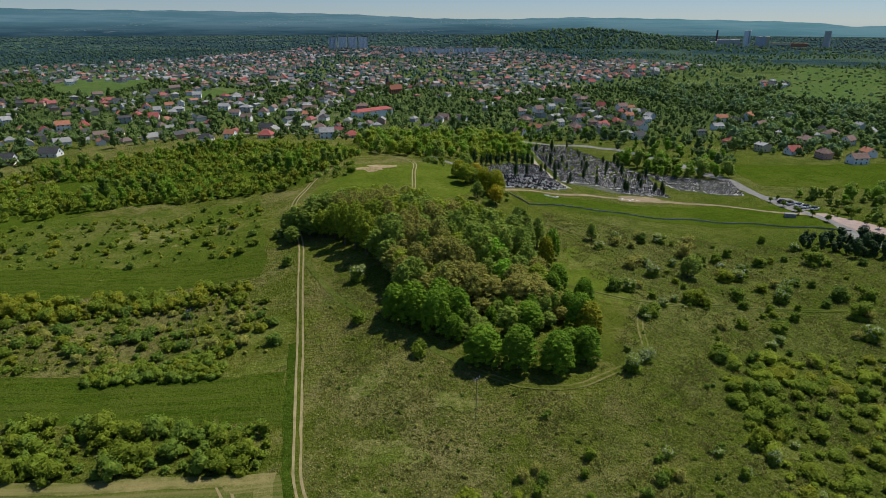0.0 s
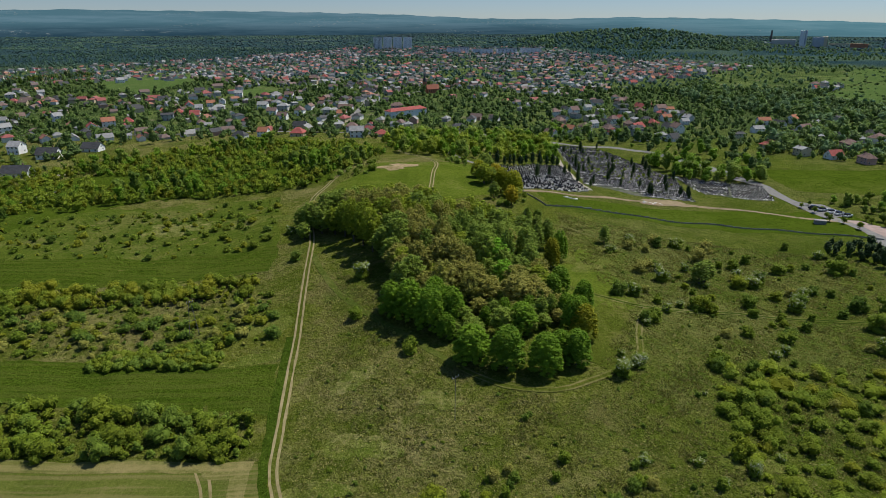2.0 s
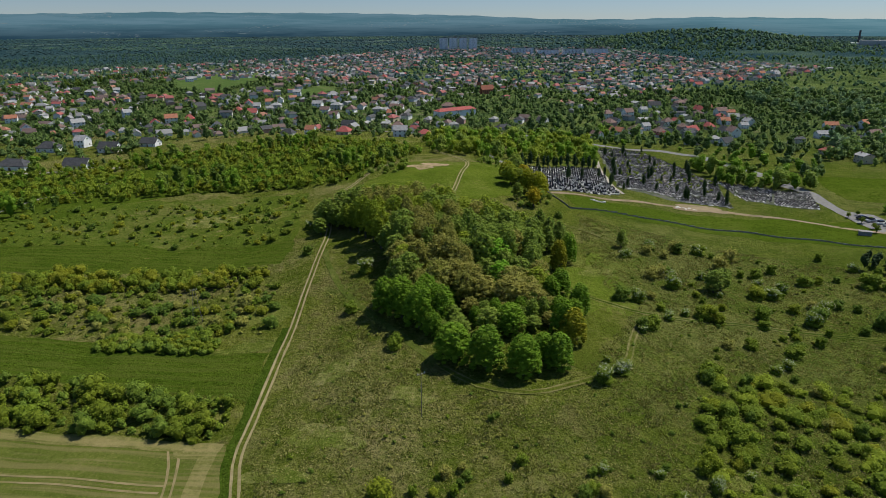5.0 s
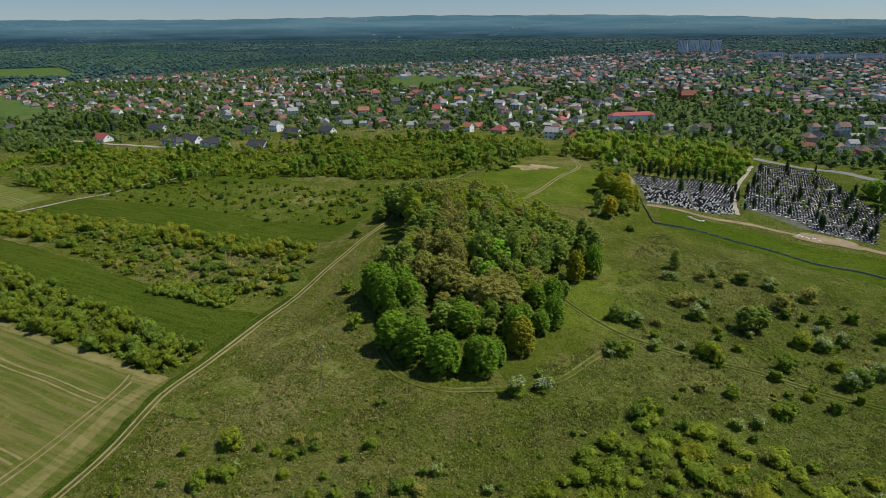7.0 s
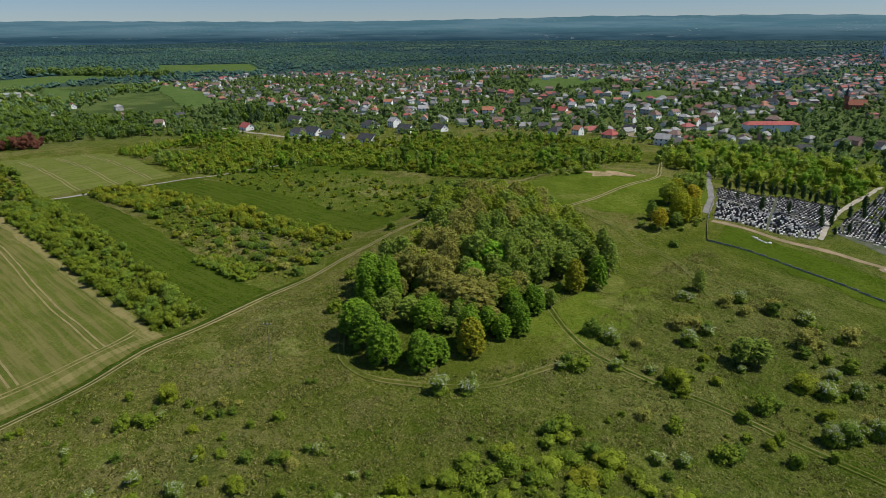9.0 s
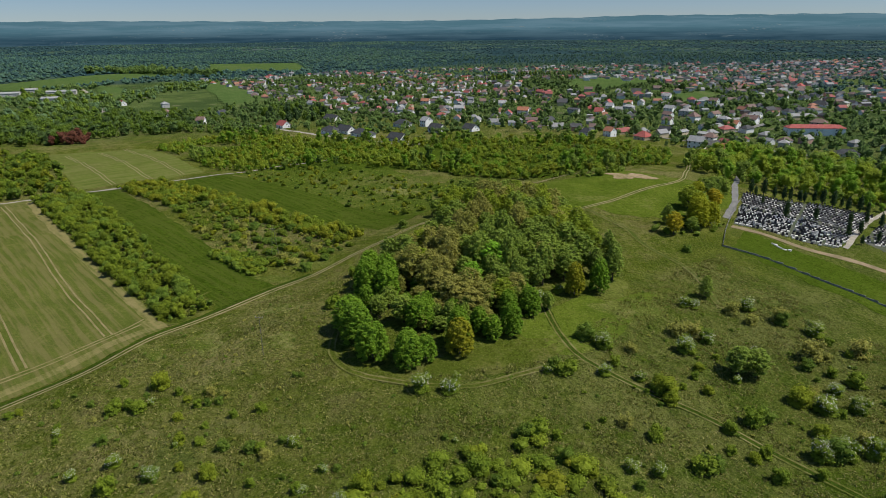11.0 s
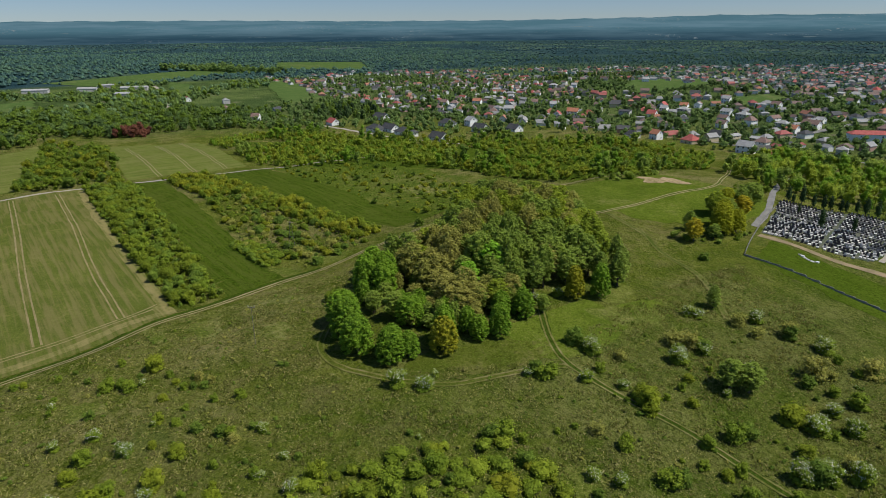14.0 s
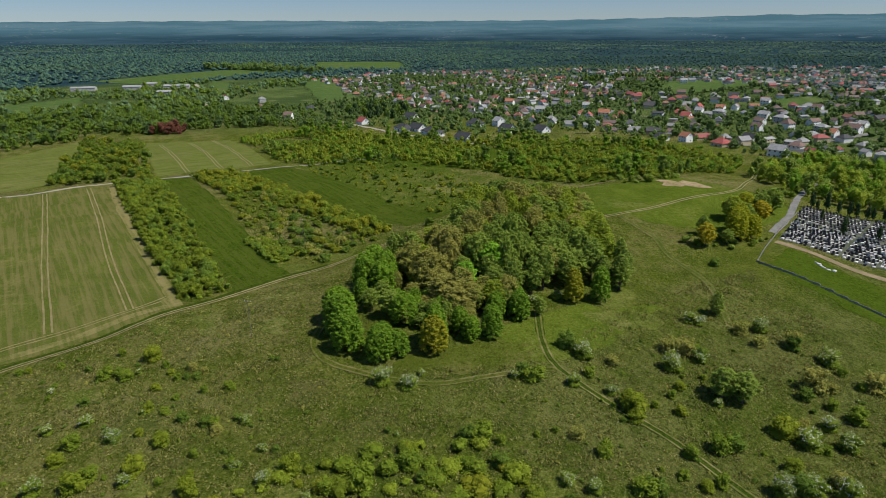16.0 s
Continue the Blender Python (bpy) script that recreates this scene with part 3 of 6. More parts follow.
# haze painted as unlit emission: bluer and paler with height and to the east
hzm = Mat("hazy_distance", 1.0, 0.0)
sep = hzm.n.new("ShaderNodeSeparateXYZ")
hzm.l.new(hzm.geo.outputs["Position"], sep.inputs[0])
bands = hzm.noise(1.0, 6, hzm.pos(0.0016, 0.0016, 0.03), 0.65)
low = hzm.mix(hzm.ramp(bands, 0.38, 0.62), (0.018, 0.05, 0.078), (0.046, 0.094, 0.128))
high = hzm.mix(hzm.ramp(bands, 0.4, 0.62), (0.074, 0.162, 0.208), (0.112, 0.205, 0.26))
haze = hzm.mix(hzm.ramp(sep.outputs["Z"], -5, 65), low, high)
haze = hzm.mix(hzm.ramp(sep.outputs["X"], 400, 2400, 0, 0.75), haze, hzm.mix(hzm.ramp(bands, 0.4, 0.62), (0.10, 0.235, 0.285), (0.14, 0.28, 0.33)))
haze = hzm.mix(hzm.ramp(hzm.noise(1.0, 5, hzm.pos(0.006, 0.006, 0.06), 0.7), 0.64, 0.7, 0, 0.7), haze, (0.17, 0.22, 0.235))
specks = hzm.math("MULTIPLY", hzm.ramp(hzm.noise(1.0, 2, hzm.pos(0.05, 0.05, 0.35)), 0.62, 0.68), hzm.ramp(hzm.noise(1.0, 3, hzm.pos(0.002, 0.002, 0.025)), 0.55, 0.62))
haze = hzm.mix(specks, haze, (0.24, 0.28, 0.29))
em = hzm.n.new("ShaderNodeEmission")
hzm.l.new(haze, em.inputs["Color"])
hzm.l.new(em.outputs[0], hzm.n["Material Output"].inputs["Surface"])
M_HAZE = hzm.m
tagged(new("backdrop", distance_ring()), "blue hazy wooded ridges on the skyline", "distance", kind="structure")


def field(name, quad, mat, label, lift=0.05, ragged=0.5, seed=1, category="field"):
    return tagged(new(name, patch_mesh(name, plan(quad), lift, mat, 4.0, ragged, seed)), label, category, kind="structure")


field("field", [(-219, -70), (-222, 106), (-22.5, 101), (20, -40)], M_CROP, "pale young crop field with dry streaks", 0.06)
field("field", [(-219, 131), (-217, 147), (-29, 137), (-24.5, 117)], M_MOWN, "smooth mown green grass strip", 0.05)
field("field", [(-216, 172), (-207, 205), (-46, 215), (-43, 192)], M_MOWN, "smooth mown green grass strip", 0.05)
field("field", [(-400, 150), (-365, 212), (-223, 198), (-228, 131)], M_SOWN, "pale young crop field behind the lane", 0.06)
field("field", [(-207, 206), (-196, 262), (-60, 280), (-46, 213)], M_GREEN, "green meadow with low bushes", 0.045)
field("field", [(62, 268), (200, 246), (206, 285), (58, 289)], M_LAWN, "lush green grass beside the cemetery", 0.05)
field("field", [(205, 375), (330, 372), (290, 305), (200, 325)], M_LAWN, "bright green meadow by the houses", 0.06)
field("field", [(-224, 15), (-345, 5), (-438, 112), (-236, 78)], M_SOWN, "pale green sown field", 0.06)


def blob(name, cx, cy, rx, ry, mat, label, lift=0.06, seed=1, rough=0.16, category="field"):
    return tagged(new(name, blob_mesh(name, cx * K, cy * K, rx * K, ry * K, lift, mat, seed, rough)), label, category, kind="structure")


blob("field", 2, 294, 36, 46, M_HILL, "short green grass on the hill top", 0.06, 3)
for i, (x, y, rx, ry) in enumerate([(-34, 140.5, 7.5, 3.0), (-36, 158, 6, 7), (-75, 245, 22, 7), (-95, 238, 12, 5), (62, 195, 7, 4), (67, 203, 6, 3), (12, 118, 5, 3), (-8, 128, 6, 4), (60, 75, 5, 3), (100, 140, 4, 3), (-10, 92, 5, 3), (20, 70, 5, 3), (72, 98, 5, 3), (52, 206, 8, 5), (-4, 104, 6, 5)]):
    blob("dry_grass", x, y, rx, ry, M_STRAW, "patch of dead straw-coloured grass", 0.065, 10 + i, 0.3)
blob("field", 60, 182, 8, 30, M_HILL, "short green grass beside the grove", 0.055, 32, 0.3)
blob("field", 56, 150, 9, 15, M_SHORT, "short olive grass beside the grove", 0.06, 31, 0.35)
far_field_quads = [
    [(-1153, 188), (-1447, 620), (-1250, 600), (-1010, 260)],
    [(-1634, 819), (-1483, 1010), (-1180, 860), (-1330, 690)],
    [(-943, 502), (-1060, 607), (-620, 455), (-560, 375)],
    [(-1034, 368), (-941, 385), (-734, 306), (-876, 321)],
    [(-780, 53), (-835, 149), (-700, 128), (-676, 63)],
    [(-435, 859), (-540, 1150), (-430, 1190), (-266, 866)],
    [(-435, 859), (-300, 866), (-312, 721), (-385, 775)],
    [(-226, 748), (-214, 826), (-181, 802), (-192, 712)],
    [(397, 689), (514, 636), (963, 1216), (600, 944)],
    [(600, 944), (963, 1216), (845, 1300), (590, 1000)],
    [(314, 876), (428, 952), (369, 837), (290, 807)],
    [(640, 700), (760, 720), (1150, 1250), (1000, 1200)],
]
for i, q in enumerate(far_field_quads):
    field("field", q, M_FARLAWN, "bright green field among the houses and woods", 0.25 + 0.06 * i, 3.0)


def track(name, pts, width, mats, label, ruts=True, lift=0.09, rut=0.36):
    line = curve_line(plan(pts))
    ob = tagged(new(name, ribbon_mesh(name, line, width, lift, mats[0], 0, 0.14, 3, len(pts))), label, "track", kind="structure")
    if ruts:
        for s in (-0.56, 0.56):
            part("rut", ribbon_mesh("rut", line, rut, lift + 0.03, mats[1], s, 0.04, 2, int(s > 0)), ob)
    return ob


track("road_1", [(3, 36), (-5, 56), (-10.3, 73), (-16, 88), (-19.5, 98), (-21.3, 111), (-23.2, 127), (-26, 151), (-28, 167), (-30.2, 185), (-33.4, 212), (-37.5, 232), (-43, 258), (-41, 290), (-36, 317), (-30, 336)], 1.5, (M_SHORT, M_TRACK), "straight pale two-rut dirt farm track through grass", rut=0.44)
track("road_12", [(-31, 200), (-24, 184), (-14, 166), (2, 147), (16, 132)], 1.6, (M_WORN, M_WORN), "faint worn path along the grove", False)
track("road_2", [(16, 132), (27, 123), (38, 121), (46, 125), (55, 130.5), (62, 138), (65, 149), (69, 160), (72, 165)], 1.5, (M_SHORT, M_FAINT), "curved two-rut dirt track round the grove")
track("road_3", [(41, 186), (51, 178), (62, 170), (72, 166), (89, 168.5), (106, 171), (130, 170), (170, 166)], 1.7, (M_VERGE, M_FAINT), "faint grassy two-rut track across the meadow")
track("road_4", [(2, 240), (6, 256), (8, 275), (9, 307), (10, 330), (2, 350), (-6, 369), (-14, 386)], 1.8, (M_WORN, M_TRACK), "pale dirt path over the hill top")
track("road_5", [(8, 257), (27, 253), (40, 246), (61, 238), (80, 222)], 1.5, (M_WORN, M_FAINT), "faint worn path down the meadow slope")
track("road_6", [(-216, -80), (-220, 40), (-223, 100), (-217, 160), (-208, 205), (-202, 250), (-197, 276), (-180, 310)], 1.9, (M_GRAVEL, M_GRAVEL), "pale gravel farm lane between fields", False)
track("road_7", [(-470, 330), (-384, 338), (-291, 326), (-217, 340), (-200, 352)], 3.2, (M_GRAVEL, M_GRAVEL), "pale gravel street in front of white houses", False)
track("road_8", [(12, 395), (22, 365), (28, 348), (41, 318), (47, 297)], 2.1, (M_ASPHALT, M_ASPHALT), "worn grey lane beside the cemetery fence", False)
track("road_9", [(52, 291), (82, 294), (113, 299), (139, 295), (184, 273), (195, 268)], 2.4, (M_SOIL, M_SOIL), "bare earth lane along the graves", False)
track("road_10", [(180, 352), (187, 335), (187, 305), (190, 282), (196, 255), (193, 228), (215, 200), (300, 150)], 5.0, (M_ASPHALT, M_ASPHALT), "grey asphalt car park road", False)
track("road_11", [(186, 345), (170, 400), (140, 445), (95, 450), (60, 470), (20, 500)], 6.0, (M_ASPHALT, M_ASPHALT), "grey asphalt road past the cemetery", False)
for i, tr in enumerate([(68, 65), (88.5, 86.5)]):
    for off in (-0.95, 0.95):
        ln = curve_line(plan([(-217, tr[0] + 6 + off), (-140, tr[0] + 3 + off), (-85, tr[0] + off), (-30 + (5 if i == 0 else 0), tr[1] + 1 + off)]))
        tagged(new("tractor_rut", ribbon_mesh("tractor_rut", ln, 0.42, 0.1, M_TRAM, 0, 0.03, 2, i)), "bare tractor wheel rut in the crop", "rut", kind="structure")
blob("bare_patch", -10, 318, 8, 7, M_SAND, "bare sandy earth on the hill top", 0.12, 41, 0.5)
blob("bare_patch", -8, 325, 5, 3, M_SAND, "bare sandy earth on the hill top", 0.125, 44, 0.5)
M_PINK = plain_mat("pinkish_paving", (0.26, 0.19, 0.165), (0.34, 0.26, 0.225), 0.6, 0.9, 0.1)
field("pavement_6", [(190, 303), (200, 298), (203, 279), (191, 277)], M_ASPHALT, "grey asphalt parking bays", 0.11, 0.2, category="pavement")
field("pavement_7", [(195, 272), (202, 272), (216, 240), (200, 240)], M_PINK, "pinkish paved parking ground", 0.115, 0.2, category="pavement")
for off in (-1.0, 1.0):
    ln = curve_line(plan([(-8 + off * 0.8, 15), (-17 + off * 0.8, 45), (-20 + off * 0.8, 55), (-24.5 + off * 0.8, 72), (-29.5 + off * 0.8, 90), (-34 + off * 0.8, 100 + off)]))
    tagged(new("tractor_rut", ribbon_mesh("tractor_rut", ln, 0.38, 0.1, M_TRAM, 0, 0.05, 2, 3)), "bare tractor wheel rut along the headland", "rut", kind="structure")
for y0, y1 in ((148, 160), (168, 182), (186, 200)):
    for off in (-1.0, 1.0):
        ln = curve_line(plan([(-226, y0 + off), (-300, (y0 + y1) / 2 + off), (-375, y1 + off)]))
        tagged(new("tractor_rut", ribbon_mesh("tractor_rut", ln, 0.5, 0.16, M_TRAM, 0, 0.04, 2, 4)), "bare tractor wheel rut in the sown field", "rut", kind="structure")
track("field_margin", [(-26, 98.5), (-24, 88), (-19, 72), (-13, 55), (-4, 34)], 2.6, (M_HEADLAND, M_BARE), "bare dry margin of the field beside the track", False, 0.105)
track("field_margin", [(-218, 106), (-150, 101.5), (-80, 100.5), (-24, 100)], 2.6, (M_HEADLAND, M_BARE), "bare dry margin of the field beside the hedge", False, 0.1)
blob("bare_patch", -30, 99, 6.5, 1.8, M_HEADLAND, "dry bare corner of the crop field", 0.11, 43, 0.35)
track("verge", [(12, 15), (-2.5, 42), (-7.2, 56), (-12.4, 73), (-18, 88), (-21.4, 98), (-23.2, 111), (-25.2, 127), (-28, 151)], 1.7, (M_VERGE, M_VERGE), "dark green grass verge between track and fields", False, 0.085)
blob("bare_patch", 122, 298, 14, 5, M_SOIL, "heaped bare earth beside the graves", 0.12, 42, 0.25)


def fence(pts, label, h=0.55, step=2.6):
    root = tagged(new("fence"), label, "fence")
    line = curve_line(plan(pts), step)
    cv = np.array([(x, y, z) for x in (-0.5, 0.5) for y in (-0.5, 0.5) for z in (0, 1)], float)
    cf = np.array([(0, 1, 3, 2), (4, 6, 7, 5), (0, 4, 5, 1), (2, 3, 7, 6), (0, 2, 6, 4), (1, 5, 7, 3)])
    panel = mesh_np("panel", cv * (step - 0.2, 0.08, h), [cf], M_FENCE)
    post = mesh_np("post", cv * (0.16, 0.18, h + 0.2), [cf], M_FENCE)
    for a, b in zip(line[:-1], line[1:]):
        m, turn = (a + b) / 2, math.atan2(*(b - a)[::-1])
        p = part("panel", panel, root)
        p.matrix_basis = Matrix.LocRotScale((m[0], m[1], float(hz(*m)) - 0.05), Euler((0, 0, turn)), (np.hypot(*(b - a)) / step, 1, 1))
        p = part("post", post, root)
        p.matrix_basis = Matrix.LocRotScale((a[0], a[1], float(hz(*a)) - 0.1), Euler((0, 0, turn)), None)
    return root


fence([(40, 326), (50, 292), (59, 268)], "dark grey panel fence beside a gravel lane")
fence([(59, 268), (88, 269), (126, 265), (160, 257), (196, 246)], "long dark grey panel fence across grass")

# ---- grove ----
front = [  # x, y, height, radius, kind
    (20, 133.5, 11.8, 4.9, 0), (28, 130, 13.4, 4.4, 0), (36.7, 128.2, 12.6, 4.2, 0), (45, 132.5, 11.4, 3.6, 0), (41.5, 135.5, 9.0, 3.0, 0), (45.6, 137.4, 8.2, 2.9, 0), (49.3, 145.3, 11.6, 3.7, 8), (46.8, 147.5, 12.8, 3.2, 0),
    (50.6, 155.8, 8.0, 2.6, 0), (52.4, 161, 11.0, 3.0, 0), (48, 173.5, 10, 3.2, 0), (49.5, 179.5, 7.0, 1.9, 1), (33.4, 146.2, 10.2, 4.0, 0), (28.3, 145, 9.5, 3.6, 1), (35.4, 147.2, 7, 2.6, 0),
    (4.2, 152.7, 14.5, 4.3, 0), (9.6, 147, 15.2, 4.2, 0), (15.2, 149.6, 13.2, 4.0, 0), (13.9, 143.5, 8.5, 2.6, 0), (11, 153, 14.6, 4.0, 0), (-1, 156, 12.5, 3.6, 0),
    (48.8, 193, 12.2, 2.9, 8), (52.5, 200, 13.0, 3.0, 0), (50, 211, 13.6, 2.9, 4), (47, 216, 13, 2.8, 4), (45, 168, 9, 2.8, 0), (28.5, 179, 15.6, 5.2, 5), (30.5, 168.3, 13.4, 3.6, 5), (22, 205, 14, 4.2, 1),
]
CROWN = {0: 4.0, 1: 2.9, 2: 4.0, 3: 3.1, 4: 2.1, 5: 3.4, 6: 4.0, 7: 2.9, 8: 4.0}  # radius of each kind at ten metres of height
protos = {}


def grove_tree(kind, variant):
    key = (kind, variant)
    if key not in protos:
        spec = {
            0: ("egg", L_HORN, "dense dark green leafy tree at the grove edge", 0.06, 0.78),
            1: ("round", L_DEEP, "dark green broad-leaved tree in the grove", 0.14, 0.72),
            2: ("egg", L_LEMON, "yellow-green leafy tree at the grove edge", 0.08, 0.75),
            3: ("round", L_BROWN, "tree with brownish newly budding leaves", 0.16, 0.6),
            4: ("column", L_DEEP, "tall slender dark green tree in the grove", 0.12, 0.65),
            5: ("round", L_BRIGHT, "bright fresh green maple tree", 0.2, 0.72),
            6: ("round", L_GOLD, "golden yellow-orange leafy tree", 0.12, 0.7),
            7: ("round", L_WOOD, "light yellow-green birch-like tree in the grove", 0.14, 0.66),
            8: ("egg", L_OCHRE, "rounded ochre-yellow leafy tree at the grove edge", 0.06, 0.78),
        }[kind]
        dense, thin = kind in (0, 2, 8), kind == 3
        protos[key] = tree(10, CROWN[kind], spec[1], 100 + kind * 10 + variant, spec[0], spec[3], 130 if dense else 70, 4300 if dense else 2300 if thin else 2900, 0.15 if dense else 0.18, spec[4], spec[2], "tree", "grove trees")
        return protos[key], True
    return protos[key], False


rng = np.random.default_rng(5)


def plant(x, y, h, r, kind):
    x, y, h, r = x * K, y * K, h * K, r * K
    ob, fresh = grove_tree(kind, int(rng.integers(3)))
    s = h / 10
    wide = r / CROWN[kind]
    if not fresh:
        ob = copy_thing(ob, Matrix())
    ob.matrix_basis = Matrix.LocRotScale((x, y, float(hz(x, y)) - 0.1), Euler((0, 0, rng.uniform(0, 6.28))), (wide, wide, s))


for x, y, h, r, k in front:
    plant(x, y, h * 0.86, r * 1.04, k)
GROVE = [(-39, 226), (-22, 213), (-5, 190), (0, 172), (1, 160), (20, 158), (38, 158), (44, 176), (41, 190), (48, 212), (42, 222), (24, 230), (4, 240), (-14, 254), (-38, 242)]
# crown heights over the grove, and which kind of tree grows where
TOPS = np.array([(19, 188, 17.2), (24, 189, 17), (-8, 211, 16.4), (-17, 211, 16), (25, 173, 15.4), (-4, 184, 13.8), (-27, 224, 13.8), (36, 193, 13), (46, 204, 13), (50, 211, 13.3), (5, 225, 13.4), (14, 155, 14), (31, 155, 10), (45, 170, 9.5), (-36, 234, 9.5), (10, 240, 11), (-14, 252, 10.5), (20, 165, 14), (34, 165, 11.5)], float)
STANDS = [(-11, 194, 1), (-28, 224, 1), (-35, 231, 1), (-3, 212, 7), (-20, 212, 7), (-1, 234, 3), (18, 214, 3), (12, 231, 7), (-16, 250, 7), (15, 168, 3), (13, 161, 3), (17, 174, 3), (32, 175, 1), (28, 160, 3), (41, 160, 3), (38, 166, 3), (31, 193, 1), (38, 204, 1), (46, 208, 4), (44, 182, 1), (38, 174, 3), (11, 164, 3), (-7, 174, 1), (24, 202, 1), (6, 179, 3), (-4, 203, 9), (-8, 223, 3), (22, 217, 7), (1, 164, 1), (5, 222, 1), (-24, 238, 1)]
for x, y in fill(GROVE, 250, 4.3, 11):
    if min(math.hypot(x - p[0], y - p[1]) for p in front) < 3.4:
        continue
    w = 1 / ((TOPS[:, 0] - x) ** 2 + (TOPS[:, 1] - y) ** 2 + 9) ** 1.5
    h = float((w * TOPS[:, 2]).sum() / w.sum()) * rng.uniform(0.72, 1.08)
    kind = min(STANDS, key=lambda p: math.hypot(p[0] - x, p[1] - y) + rng.uniform(0, 5))[2]
    kind = int(rng.choice([1, 3, 7])) if kind == 9 or rng.uniform() < (0.38 if kind == 3 else 0.12) else kind
    plant(x, y, h if kind != 4 else h * 0.92, rng.uniform(3.0, 4.9) if kind != 4 else rng.uniform(2.5, 3.2), kind)
for x, y in fill([(14, 141), (40, 146), (47, 152), (43, 178), (12, 164)], 48, 2.8, 12):
    plant(x, y, rng.uniform(4, 7.5), rng.uniform(1.8, 3.0), int(rng.choice([0, 1, 1, 3])))
for x, y, h, r, k in [(43, 262, 9, 3.6, 6), (45, 276, 12.5, 4.6, 2), (41, 284, 11.5, 4.2, 2), (47, 283, 10, 3.6, 2), (39, 301, 9, 4.0, 6), (33, 292, 10, 4.6, 7), (31, 303, 9, 4.2, 2), (36, 270, 8, 2.6, 4), (36, 306, 10, 4, 1), (35, 316, 11, 4.5, 1), (37, 295, 8, 3, 1), (46, 270, 6, 2.5, 1), (74, 224, 7.5, 2.2, 4), (-37, 217, 7, 3, 1), (-40, 228, 9, 3.2, 4), (98, 192, 8, 3.6, 1), (101, 195, 8, 3.4, 1)]:
    plant(x, y, h, r, k)

# ---- single bushes of the meadow ----
bush_kinds = {
    "green": (L_BUSH, "rounded green hawthorn bush in the meadow"), "dark": (L_DARK, "low dark green bush in the meadow"), "yellow": (L_YELLOW, "yellow-green leafy bush in the meadow"),
    "brown": (L_BROWN, "thin brownish budding bush in the meadow"), "white": (L_BUSH, "hawthorn bush covered in white blossom"),
}
bush_protos = {}


def bush(kind, x, y, r, seed):
    x, y, r = x * K, y * K, r * K
    v = seed % 3
    key = (kind, v)
    if key not in bush_protos:
        me, lob, rg = bush_mesh(1.7, 1.0, bush_kinds[kind][0], 300 + v + 7 * len(bush_protos), 1000 if kind != "brown" else 620, 0.085, 9, 0.76 if kind != "brown" else 0.5)
        blossom = None
        if kind == "white":
            c = Cloud()
            lob[:, 3:6] *= 1.04
            top = lob[lob[:, 2] > 0.45]
            c.leaves(top if len(top) else lob, 330, 0.05, rg, low=-0.1)
            blossom = c.mesh("blossom", L_WHITE)
        bush_protos[key] = (me, blossom)
    me, blossom = bush_protos[key]
    ob = tagged(new("bush", me), bush_kinds[kind][1], "bush", "meadow bushes")
    rr = random.Random(seed * 7 + 1)
    ob.matrix_basis = Matrix.LocRotScale((x, y, float(hz(x, y)) - 0.06), Euler((0, 0, rr.uniform(0, 6.28))), (r, r * rr.uniform(0.85, 1.1), r * rr.uniform(0.8, 1.1)))
    if blossom:
        part("blossom", blossom, ob, "white blossom")


WHITE_A = [(55, 128, 2.6), (60, 132, 2.5), (57, 137, 1.2), (69, 155, 1.5), (71, 175, 2.8), (78, 165, 1.7), (84, 171, 1.7), (85, 191, 3.0), (86, 200, 2.3), (73, 213, 2.1), (75, 215, 2.1), (97, 203, 1.9), (99, 189, 1.4), (85, 228, 2.6), (103, 229, 3.2), (117, 194, 3.1), (116, 204, 2.2), (122, 200, 2.5), (-12, 182, 3.2)]
WHITE_B = [(122, 176, 2.8), (125, 180, 2.9), (129, 185, 2.6), (72, 122, 0.7), (99, 143, 1.7), (103, 146, 1.7), (33, 70, 1.9), (41, 74, 2.0), (57, 74, 1.5), (14, 65, 1.3), (50, 60, 2.2), (64, 92, 1.2), (71, 95, 1.7), (51, 98, 1.4), (133, 150, 3.4), (27, 161, 2.4), (-44, 225, 2.0), (5, 246, 2.0), (44, 182, 2.0), (45, 190, 1.8)]
GREEN = [(72, 158, 3.0), (77, 171, 1.9), (92, 182, 1.5), (92, 176, 1.2), (108, 177, 2.9), (118, 212, 3.1), (108, 154, 2.9), (109, 164, 1.5), (114, 169, 1.9), (81, 136, 3.0), (84, 139, 1.5), (87, 129, 2.3), (80, 120, 2.8), (80, 110, 3.3), (86, 147, 0.9), (87, 151, 0.9), (39, 67, 2.3), (17, 80, 2.4), (14, 76, 2.1), (24, 90, 1.3), (5, 81, 1.4), (36, 99, 1.5), (78, 104, 2.2), (51, 69, 2.2), (89, 171, 2.7), (150, 175, 4.0), (140, 164, 4.2), (5, 138, 2.5), (-11, 157, 2.7), (154, 208, 4.2), (133, 209, 3.3)]
DARK = [(95, 227, 2.7), (53, 253, 2.0), (26, 94, 1.3), (31, 112, 0.9), (8, 73, 1.1), (63, 100, 1.2), (92, 166, 0.9), (109, 180, 2.5), (85, 201, 2.6), (103, 230, 2.1), (66, 174, 3.0), (69, 157, 2.2), (124, 178, 3.3), (109, 156, 2.3), (143, 178, 3.8), (-36, 198, 2.3), (30, 111, 1.0), (25, 92, 1.1), (47, 91, 1.8), (49, 97, 1.3), (70, 121, 1.0), (80, 134, 2.3), (89, 135, 2.1)]
